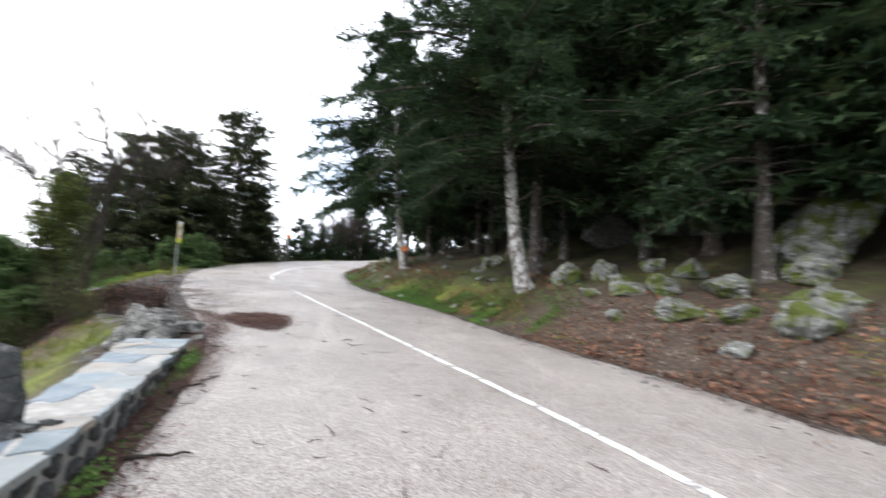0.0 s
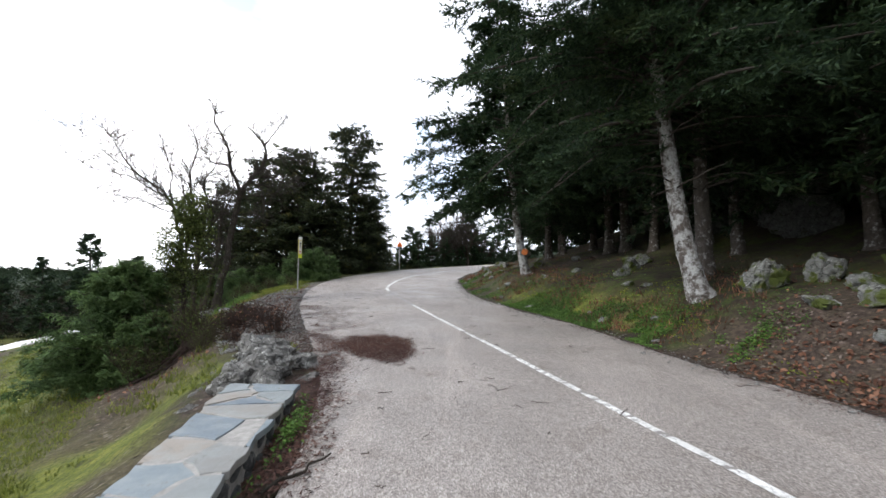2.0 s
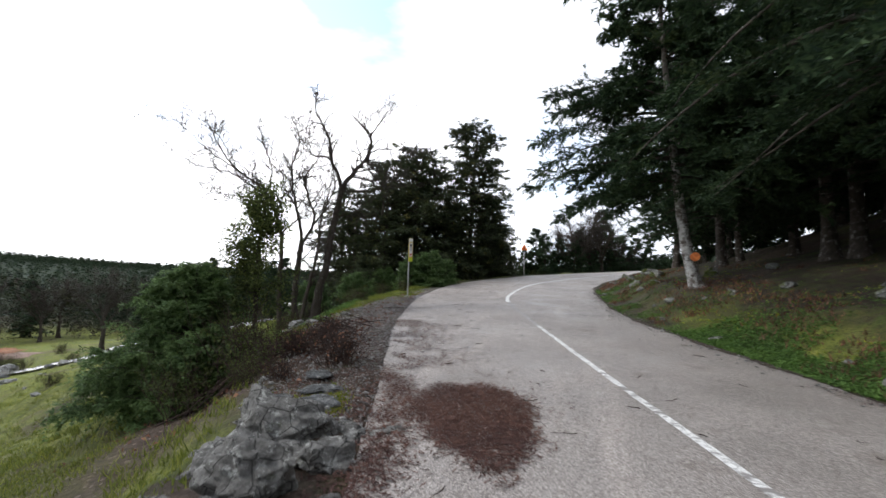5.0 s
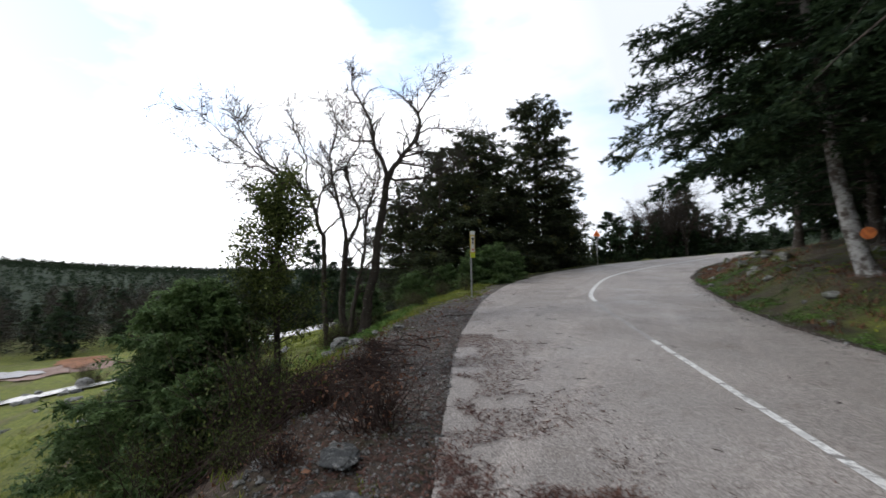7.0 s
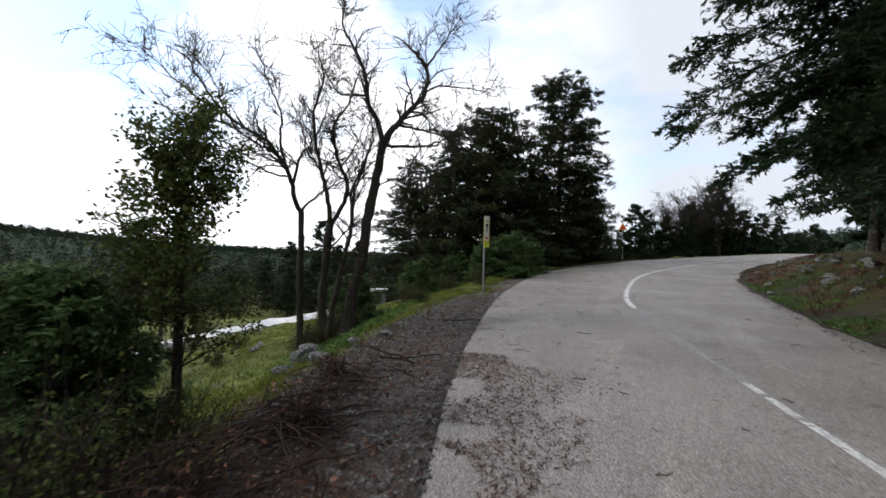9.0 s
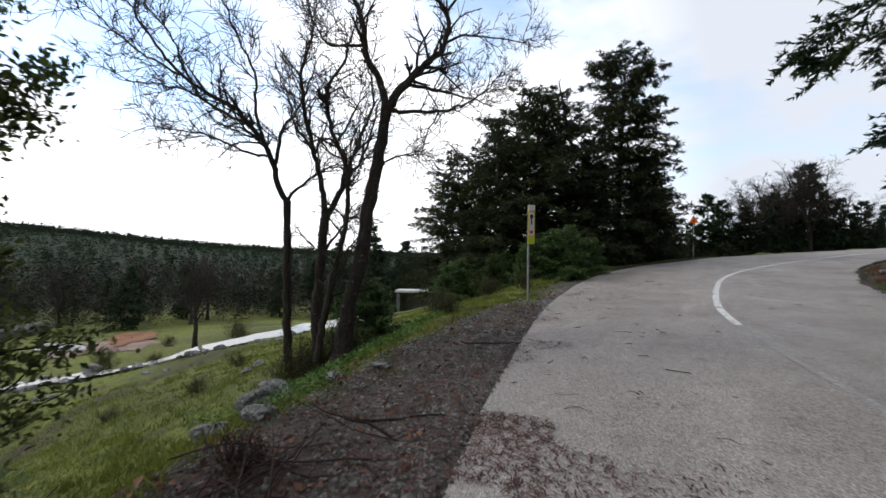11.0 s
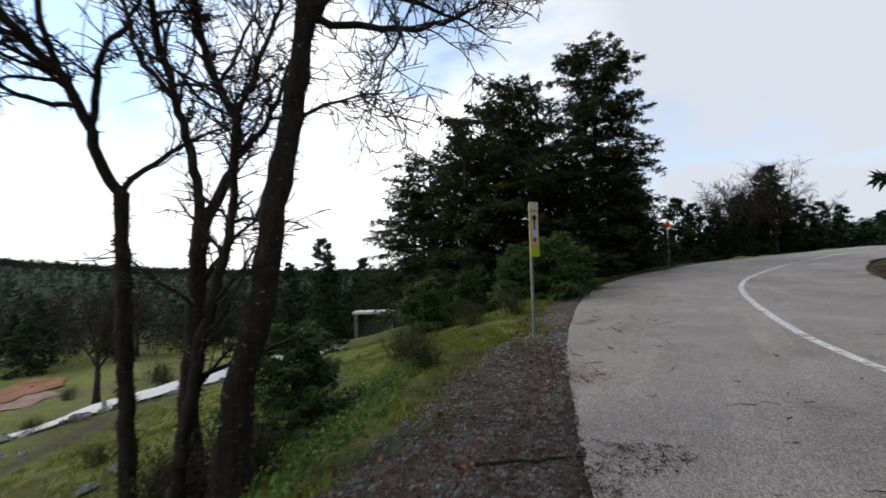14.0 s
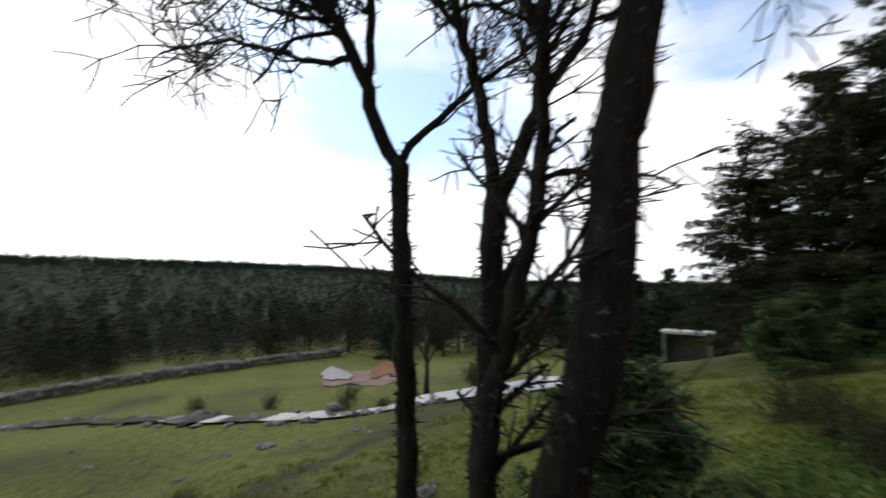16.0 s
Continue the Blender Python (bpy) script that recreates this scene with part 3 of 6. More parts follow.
def build_road():
    fr = [lambda y, k=k: left_edge(y) + k * (right_edge(y) - left_edge(y)) for k in np.linspace(0, 1, 13)]
    road = tagged(part("road", ribbon("road", -45, 110, 0.2, fr, 0.0, 0.012, 3), MAT["asphalt"]), "worn pale grey asphalt mountain road", "road", kind="structure")
    w = 0.047
    near = ribbon("centre_line", -45, 13.2, 0.12, [lambda y: middle(y) - w, lambda y: middle(y) + w], 0.006, 0.006, 1)
    part("centre_line", near, MAT["paint"], road, "worn white painted centre line")
    mid = ribbon("centre_line", 13.2, 18.6, 0.12, [lambda y: middle(y) - w, lambda y: middle(y) + w], 0.006, 0.012, 2)
    part("centre_line", mid, MAT["faded"], road, "faded worn white centre line")
    far = ribbon("centre_line", 18.6, 100, 0.2, [lambda y: middle(y) - w * 1.5, lambda y: middle(y) + w * 1.5], 0.006, 0.006, 4)
    part("centre_line", far, MAT["paint"], road, "white painted centre line in the bend")
    rng = np.random.RandomState(8)

    def inner(y):
        spill = 0.05 + 0.075 * lumps(y, y * 0, 1.1, 51) + 0.05 * lumps(y, y * 0, 4.0, 52) + 0.03 * lumps(y, y * 0, 14.0, 53) + rng.uniform(-0.012, 0.012, len(y))
        return right_edge(y) - np.maximum(spill, -0.03)

    dirt = ribbon("edge_dirt", -6, 42, 0.04, [inner, lambda y: right_edge(y) + 0.05], 0.007)
    part("edge_dirt", dirt, MAT["dirt"], road, "dark earth washed over the asphalt's edge")
    return road


ground = build_ground()
road = build_road()


# ---- trees ----
def needle_tufts(P, D, U, length, width, rng, per=6):
    """Small triangles along twigs: P origin, D direction with length, U the twig's up. Returns verts and tris."""
    n = len(P)
    t = rng.uniform(0.05, 1.0, (n, per, 1))
    o = P[:, None] + D[:, None] * t
    L = np.linalg.norm(D, axis=1)[:, None, None] + 1e-9
    d = D[:, None] / L
    side = np.cross(d, U[:, None] + 0 * d)
    sgn = np.where(np.arange(per) % 2 == 0, 1.0, -1.0)[None, :, None]
    out = d * rng.uniform(0.45, 0.9, (n, per, 1)) + side * sgn * rng.uniform(0.35, 1.0, (n, per, 1)) + U[:, None] * rng.uniform(-0.55, 0.6, (n, per, 1))
    out /= np.linalg.norm(out, axis=-1, keepdims=True) + 1e-9
    ln = length * rng.uniform(0.6, 1.25, (n, per, 1))
    wd = np.cross(out, U[:, None] + 0.35 * rng.normal(size=(n, per, 3)))
    wd /= np.linalg.norm(wd, axis=-1, keepdims=True) + 1e-9
    a, b, c = o - wd * width * 0.5, o + wd * width * 0.5, o + out * ln
    V = np.stack([a, b, c], 2).reshape(-1, 3)
    return V, np.arange(len(V)).reshape(-1, 3)


def fir_meshes(seed, h, base, radius, branches, twig_step=0.1, tuft=0.15, tuft_w=0.05, per=6, lean=(0, 0), r0=0.2, droop=0.35, top_flat=0.0, gaps=0.35, bare=0, arms=(), shape=0.75):
    """Trunk, limbs and crown of a fir. arms: extra long limbs, each (height, direction in degrees, length, rise)."""
    rng = np.random.RandomState(seed)
    u = np.concatenate([[-0.6 / h, -0.2 / h], np.linspace(0, 0.06, 5), np.linspace(0.09, 1, 19)])
    up = np.maximum(u, 0)
    wig = 0.10 * np.sin(u * 5 + seed)
    tp = np.stack([lean[0] * up**0.6 + wig * 0.6 * u, lean[1] * up**0.8 + 0.08 * np.cos(u * 4 + seed) * u, h * u], -1)
    rad = r0 * (1 - 0.93 * up) + r0 * 0.6 * np.exp(-up * h / 0.28)
    trunk = rough_trunk(tp, rad, 16, 0.07, seed)
    limbs, P, D, U = [], [], [], []
    jobs = []
    for k in range(branches):
        f = base + (1 - base) * (k + rng.uniform(0, 1)) / branches
        f = min(f, 0.985)
        prof = (1 - (f - base) / (1 - base)) ** shape * (0.55 + 0.45 * min(1, (f - base) / 0.12 + 0.4)) + 0.07 + top_flat * 0.25
        ln = radius * prof * rng.uniform(0.6, 1.15)
        jobs.append((f, rng.uniform(0, 2 * np.pi), ln, rng.uniform(0.0, 0.3) + 0.5 * (f - base), rng.uniform(0, 1) < gaps))
    for hh, az, ln, rise in arms:
        jobs.append((hh / h, radians(az), ln, rise, False))
    for f, az, ln, rise, thin in jobs:
        o = np.array([np.interp(f, u, tp[:, i]) for i in range(3)])
        m = max(5, int(ln / 0.5))
        s = np.linspace(0, 1, m)
        dirv = np.array([np.cos(az), np.sin(az), 0])
        sidev = np.array([-np.sin(az), np.cos(az), 0])
        pts = o + np.outer(s * ln, dirv) + np.outer(0.12 * ln * np.sin(s * 3 + rng.uniform(0, 6)) * s, sidev)
        pts[:, 2] += ln * (rise * s - droop * s**2 + 0.10 * np.maximum(0, s - 0.75))
        limbs.append((pts, np.linspace(max(0.012, 0.014 * ln + 0.008), 0.005, m)))
        cnt = max(3, int(ln / twig_step * (0.55 if thin else 1.0)))
        for sg in (-1, 1):
            q = np.sort(rng.uniform(0.16, 1.0, cnt))
            p = np.stack([np.interp(q, s, pts[:, i]) for i in range(3)], -1)
            tl = (0.16 * ln + 0.16) * (1.15 - 0.75 * q) * rng.uniform(0.6, 1.3, cnt) + 0.06
            ang = rng.uniform(0.55, 1.15, cnt) * sg
            dv = np.cos(ang)[:, None] * dirv + np.sin(ang)[:, None] * sidev
            dv[:, 2] += rng.uniform(-0.7, 0.35, cnt)
            P.append(p)
            D.append(dv * tl[:, None])
            U.append(np.tile([0, 0, 1.0], (cnt, 1)) + rng.normal(size=(cnt, 3)) * 0.4)
        P.append(pts[-1:] - dirv * 0.1)
        D.append(dirv[None] * 0.3)
        U.append(np.array([[0, 0, 1.0]]))
    P, D, U = np.concatenate(P), np.concatenate(D), np.concatenate(U)
    # second order twigs
    k = len(P)
    q = rng.uniform(0.3, 0.9, (k, 1))
    turn = rng.uniform(0.5, 1.0, (k, 1)) * np.where(rng.uniform(size=(k, 1)) < 0.5, -1, 1)
    side = np.cross(D, U)
    P2, D2 = P + D * q, (D * np.cos(turn) + side * np.sin(turn)) * 0.55
    D2[:, 2] -= 0.05
    P, D, U = np.concatenate([P, P2]), np.concatenate([D, D2]), np.concatenate([U, U])
    V, F = needle_tufts(P, D, U, tuft, tuft_w, rng, per)
    lv, lf = tubes(limbs, 3)
    if bare:
        extra = []
        for _ in range(bare):
            f = rng.uniform(0.12, base + 0.15)
            o = np.array([np.interp(f, u, tp[:, i]) for i in range(3)])
            az, ln = rng.uniform(0, 6.28), rng.uniform(0.5, 0.6 * radius)
            s = np.linspace(0, 1, 6)[:, None]
            pts = o + s * ln * np.array([np.cos(az), np.sin(az), 0.05]) + rng.normal(size=(6, 3)) * 0.05 * s + np.array([0, 0, -0.15]) * s**2
            extra.append((pts, np.linspace(0.022, 0.004, 6)))
        ev, ef = tubes(extra, 4)
        lf = np.concatenate([lf, ef + len(lv)])
        lv = np.concatenate([lv, ev])
    return trunk, mesh_np("branchwork", lv, lf, True), mesh_np("crown", V, F)


def fir(at, label, meshes, bark, needles, group="", name="fir_tree", turn=0.0, scale=1.0, sink=0.08):
    t = thing(name, (at[0], at[1], gz(at[0], at[1]) - sink), label, "tree", group, turn=turn)
    part("trunk", meshes[0], MAT[bark], t)
    part("branchwork", meshes[1], MAT["twig"], t)
    part("crown", meshes[2], MAT[needles], t)
    t.scale = (scale,) * 3
    return t


def again(tree, at, turn, scale, label="", sink=0.08):
    c = copy_thing(tree, pose(at[0], at[1], gz(at[0], at[1]) - sink, 0, 0, turn))
    c.scale = (scale,) * 3
    if label:
        tagged(c, label)
    return c


def bare_meshes(seed, limbs, facing=48.0, shaggy=1500, depth=2, twigs=1.0):
    """A leafless tree. limbs: (first radius, last radius, (across, up) points); the first limb is the stem, the others
    leave from whatever stands nearest. They spread in the upright plane that faces across the road, and wander out of it."""
    rng = np.random.RandomState(seed)
    across = np.array([np.cos(radians(facing)), np.sin(radians(facing)), 0])
    inward = np.array([-across[1], across[0], 0])
    thick, thin, placed = [], [], []
    trunk = None

    def grow(o, d, length, r, level):
        m = max(3, int(length / 0.13))
        p, q = [o], d / np.linalg.norm(d)
        bend = rng.normal(size=3) * 0.07
        for _ in range(m):
            q = q + bend * 0.5 + rng.normal(size=3) * 0.20 + np.array([0, 0, 0.02])
            q /= np.linalg.norm(q)
            p.append(p[-1] + q * length / m)
        p = np.array(p)
        (thick if r > 0.011 else thin).append((p, np.linspace(r, max(0.0038, r * 0.4), m + 1)))
        if level <= 0:
            return
        for _ in range(2 + int(length / 0.2)):
            f = rng.uniform(0.15, 0.98)
            j = min(m - 1, int(f * m))
            sprout(p[j], p[j + 1] - p[j], length * rng.uniform(0.3, 0.6), max(0.0056, r * (1 - 0.6 * f) * 0.6), level - 1)

    def sprout(o, dd, length, r, level):
        dd = dd / (np.linalg.norm(dd) + 1e-9)
        sd = np.cross(dd, rng.normal(size=3))
        sd /= np.linalg.norm(sd) + 1e-9
        a = rng.uniform(0.5, 1.1)
        grow(o, dd * np.cos(a) + sd * np.sin(a) + np.array([0, 0, 0.10]), length, r, level)

    for n, (r0, r1, pts) in enumerate(limbs):
        a = np.array(pts, float)
        d = np.r_[0, np.cumsum(np.hypot(*np.diff(a, axis=0).T))]
        m = max(6, int(d[-1] / 0.11))
        t = np.linspace(0, d[-1], m)
        uz = np.stack([np.interp(t, d, a[:, i]) for i in range(2)], -1)
        for _ in range(2):
            uz[1:-1] = (uz[:-2] + 2 * uz[1:-1] + uz[2:]) / 4
        w0 = 0.0
        if placed:
            every = np.concatenate(placed)
            w0 = every[np.argmin(np.hypot(every[:, 0] - a[0, 0], every[:, 1] - a[0, 1])), 2]
        w = w0 + t * rng.uniform(-0.4, 0.4) * (n > 0) * (d[-1] < 4.5) + 0.05 * np.sin(t * 2.2 + rng.uniform(0, 6)) * np.minimum(t, 1)
        placed.append(np.c_[uz, w])
        p = uz[:, :1] * across + w[:, None] * inward + np.array([0, 0, 1.0]) * uz[:, 1:]
        p[1:-1] += rng.normal(size=(m - 2, 3)) * (0.012 if n else 0.006)
        rad = np.interp(t, [0, d[-1]], [r0, r1])
        if n == 0:
            rad = rad + r0 * 0.7 * np.exp(-t / 0.3)
            trunk = rough_trunk(p, rad, 18, 0.085, seed)
            stem = (p, rad)
        else:
            thick.append((p, rad))
            # side branches and twigs, thicker towards the end of the limb
            for _ in range(int(twigs * (4 + d[-1] * 7.5))):
                f = rng.uniform(0.12, 1.0) ** 0.8
                j = min(m - 2, int(f * m))
                sprout(p[j], p[j + 1] - p[j], rng.uniform(0.3, 1.0), max(0.0068, rad[j] * 0.42), depth - (rng.uniform() < 0.35))
            grow(p[-1], p[-1] - p[-2], 0.35, max(r1 * 0.9, 0.006), depth - 1)
    for _ in range(shaggy):
        # short spurs and lichen tufts that roughen the outline
        p, rr = thick[rng.randint(len(thick))] if rng.uniform() < 0.72 else stem
        j = rng.randint(len(p) - 1)
        o = p[j] + (p[j + 1] - p[j]) * rng.uniform()
        d = rng.normal(size=3)
        d /= np.linalg.norm(d)
        L = rng.uniform(0.015, 0.06)
        thin.append((np.array([o + d * rr[j] * 0.7, o + d * (rr[j] + L * 0.6) + rng.normal(size=3) * 0.006, o + d * (rr[j] + L) + rng.normal(size=3) * 0.012]), np.array([0.007, 0.005, 0.002])))
    tv, tf = tubes(thick, 6)
    wv, wf = tubes(thin, 3)
    return trunk, mesh_np("branches", tv, tf, True), mesh_np("twigs", wv, wf, True)


def bare_tree(at, label, meshes, name="bare_tree", bark="dark_bark", category="tree", group="", sink=0.1):
    t = thing(name, (at[0], at[1], gz(at[0], at[1]) - sink), label, category, group)
    part("trunk", meshes[0], MAT[bark], t)
    part("branchwork", meshes[1], MAT["dark_bark"], t)
    part("twigwork", meshes[2], MAT["twig"], t)
    return t


def build_trees_right():
    big = fir_meshes(11, 15, 0.22, 4.6, 165, 0.095, 0.105, 0.036, 11, (-0.9, 1.6), 0.185, 0.42, gaps=0.15, bare=16,
                     arms=[(4.6, 190, 3.4, 0.2), (5.2, 250, 3.2, 0.15), (4.4, 300, 3.0, 0.1), (6.2, 170, 3.8, 0.25), (5.0, 330, 3.6, 0.1), (5.6, 210, 3.6, 0.2), (4.9, 10, 3.4, 0.1)])
    t1 = fir((5.2, 8.45), "tall fir with pale lichened trunk on the bank", big, "fir_bark", "needles", "firs on the bank")
    side = fir_meshes(23, 12, 0.24, 3.6, 125, 0.065, 0.11, 0.042, 18, (-1.1, 0.8), 0.17, 0.42, gaps=0.15, bare=8,
                      arms=[(4.0, 172, 4.2, 0.20), (4.6, 155, 4.6, 0.28), (3.4, 185, 3.0, 0.0), (5.4, 168, 4.2, 0.3), (6.4, 180, 3.6, 0.35), (3.2, 230, 2.6, 0.1), (4.3, 140, 3.8, 0.2), (3.6, 120, 3.4, 0.1)])
    t2 = fir((3.3, 17.0), "leaning fir with long limbs over the road and a sawn stub", side, "fir_bark", "needles", "firs on the bank")
    # sawn stub low on the leaning trunk
    d = Vector((-0.35, -1.0, 0.12)).normalized()
    stub = part("sawn_limb", rough_trunk([Vector((-0.04, 0, 0.88)) + d * k for k in (0.0, 0.15, 0.32, 0.5)], [0.15, 0.14, 0.135, 0.135], 16, 0.05, 4), MAT["fir_bark"], t2)
    bm = bmesh.new()
    bmesh.ops.create_cone(bm, cap_ends=True, segments=20, radius1=0.128, radius2=0.124, depth=0.02, matrix=Matrix.Translation(Vector((-0.04, 0, 0.88)) + d * 0.505) @ d.to_track_quat("Z", "Y").to_matrix().to_4x4())
    part("sawn_face", bm, MAT["sawn"], stub, "fresh orange sawn end of a limb")
    mid = fir_meshes(31, 13, 0.16, 3.6, 95, 0.15, 0.21, 0.077, 5, (0.3, 0.2), 0.19, 0.45, gaps=0.2, bare=14)
    t3 = fir((6.1, 9.9), "fir with pale trunk in the dark wood", mid, "grey_bark", "needles", "firs in the wood", turn=40)
    back = fir_meshes(37, 14, 0.05, 4.2, 100, 0.24, 0.44, 0.20, 4, (0.2, 0.3), 0.2, 0.4, gaps=0.1)
    t4 = fir((13.2, 12.6), "dense dark fir deep in the wood", back, "grey_bark", "needles", "firs in the wood", turn=80)
    rng = np.random.RandomState(5)
    for i, (x, y) in enumerate([(6.9, 18.0), (7.4, 17.6), (5.4, 22.5), (4.9, 28.5), (9.2, 9.0), (8.3, 13.6), (8.4, 4.6), (9.2, 19.8), (6.9, 25.4), (9.6, 16.2), (7.2, 21.0), (8.0, 30.5), (7.9, 11.4), (10.2, 7.6), (10.4, 12.2), (7.4, 15.2)]):
        again(t3, (x, y), rng.uniform(0, 360), rng.uniform(0.75, 1.05), "fir with pale trunk in the dark wood")
    # the fir at (14.0, -1.5) stays out of view, added to shade the bank
    for x, y in ((13.6, 8.2), (14.4, 3.8), (12.8, 17.6), (12.2, 22.6), (17.4, 10.4), (17.8, 5.0), (17, 16), (16.2, 21.5), (11.4, 27.2), (21.5, 8), (21.8, 14), (15.5, 28), (10.6, 34), (14.5, 36), (9.0, 39.5), (20, 24), (14.0, -1.5), (11.2, 6.2), (11.2, 14.6), (10.6, 17.8), (11.8, 2.2), (11.6, 10.2)):
        again(t4, (x, y), rng.uniform(0, 360), rng.uniform(0.85, 1.15), "dense dark fir deep in the wood")


SAVED = {}
FAR = []


def build_trees_left():
    tall = fir_meshes(41, 13.0, 0.03, 2.7, 230, 0.16, 0.22, 0.06, 8, (0.5, 0.0), 0.26, 0.3, top_flat=1.5, gaps=0.35, bare=4, shape=0.5, arms=[(12.6, 175, 1.9, 0.35), (12.3, 200, 1.7, 0.4), (12.7, 150, 1.5, 0.5)])
    a = fir((-8.6, 37.0), "tall dark fir with a flat mossy top", tall, "dark_bark", "needles_moss", "firs beyond the sign")
    wide = fir_meshes(43, 11.2, 0.10, 3.3, 135, 0.16, 0.22, 0.06, 8, (-0.2, 0.3), 0.24, 0.26, top_flat=1.4, gaps=0.45, bare=10, shape=0.5)
    b = fir((-14.0, 35.0), "broad dark fir with a flat mossy top", wide, "dark_bark", "needles_moss", "firs beyond the sign")
    # dead broken top between the two crowns
    s = np.linspace(0, 1, 7)[:, None]
    snag = np.array([1.6, -0.4, 8.6]) + s * np.array([-0.9, 0.2, 3.6]) + np.sin(s * 7) * 0.06
    snags = [(snag, np.linspace(0.11, 0.03, 7))] + [(snag[k] + np.linspace(0, 1, 4)[:, None] * np.array(v), np.linspace(0.03, 0.012, 4)) for k, v in ((3, (0.35, 0, 0.3)), (5, (-0.3, 0.1, 0.25)), (6, (0.2, 0, 0.2)))]
    part("dead_top", mesh_np("dead_top", *tubes(snags, 7), True), MAT["dark_bark"], b, "bare broken dead treetop")
    again(b, (-11.0, 32.2), 70, 0.92)
    again(b, (-16.6, 33.0), 200, 0.82)
    again(a, (-11.6, 36.6), 130, 0.78)
    again(a, (-7.4, 40.2), 250, 0.55)
    again(b, (-6.9, 38.6), 20, 0.5)
    again(b, (-7.0, 42.4), 160, 0.48)
    again(a, (-9.0, 33.4), 60, 0.5)
    again(b, (-18.6, 35.0), 120, 0.72)
    again(b, (-13.0, 30.6), 300, 0.7)
    for x, y, k in ((-48, 57.8, 1.05), (-44, 61, 0.85), (-53, 56.5, 0.8), (-41, 57, 0.6)):
        FAR.append((x, y, k * 1.7))
    cone = fir_meshes(47, 7.5, 0.05, 2.2, 80, 0.19, 0.29, 0.135, 4, (0.1, 0), 0.13, 0.2)
    c = fir((2.4, 60.0), "dark conical fir beyond the crest of the road", cone, "dark_bark", "needles", "firs along the crest", scale=(10.6 - gz(2.4, 60.0)) / 7.5)
    SAVED["cone"] = c
    for x, y, k in ((-4.4, 51.5, 0.95), (-2.6, 54, 0.6), (-0.2, 56, 1.0), (0.9, 60, 1.05), (3.6, 60, 1.12), (5.0, 61.5, 1.0), (6.8, 63.5, 1.0), (9.0, 65, 0.95), (12.0, 67, 0.85), (-7.0, 47.5, 0.5), (-9.0, 44, 0.6),
                    (-21.5, 30, 0.6), (-24.5, 33.5, 0.72), (-20.5, 41, 0.9), (-23, 45, 0.95), (-16, 44, 0.9), (-38, 58, 1.0), (-30, 60, 1.1), (-44, 62, 1.0), (-34, 62, 1.1),
                    (-50, 58, 1.1), (-56, 54, 1.0), (15, 72, 0.6), (18.5, 74, 0.7), (-5.6, 49.5, 0.6), (-3.8, 50.5, 0.55), (-1.6, 52.6, 0.55), (0.2, 54.6, 0.6), (1.8, 56.4, 0.6), (3.6, 58.6, 0.7),
                    (5.8, 60.6, 0.7), (7.8, 62.4, 0.7), (10.4, 64.6, 0.7), (13.4, 68, 0.7), (-6.4, 46.8, 0.45), (-8.0, 45.0, 0.6)):
        again(c, (x, y), x * 57 % 360, k, "dark conical fir on the slope")
    for x, y, k in FAR:
        again(c, (x, y), x * 17 % 360, k, "tall dark fir standing beyond the shelter")
    small = fir_meshes(57, 2.5, 0.02, 1.3, 90, 0.085, 0.15, 0.05, 6, (0.05, 0), 0.06, 0.04, gaps=0.15, top_flat=0.5)
    young = fir_meshes(53, 2.7, 0.0, 1.65, 210, 0.045, 0.075, 0.024, 11, (0.1, 0), 0.06, 0.16, gaps=0.1, top_flat=0.0, shape=0.85)
    y1 = fir((-6.8, 9.0), "young bushy green fir below the verge", young, "dark_bark", "young", "young firs", name="young_fir", scale=0.92)
    y2 = fir((-5.9, 8.5), "young dark green fir on the slope", small, "dark_bark", "young", "young firs", name="young_fir", scale=0.5)
    for x, y, k in ((-8.75, 16.1, 0.56), (-11.9, 24.6, 0.7), (-7.9, 25.8, 0.8), (-8.8, 25.2, 0.6), (-9.4, 27.3, 0.8),
                    (-7.6, 27.9, 0.6), (-11.8, 28.4, 0.8), (-13.4, 29.5, 0.9), (-10.0, 30.2, 0.7), (-8.9, 32.0, 0.7)):
        again(y2, (x, y), x * 91 % 360, k, "young dark green fir on the slope")


build_trees_right()
build_trees_left()


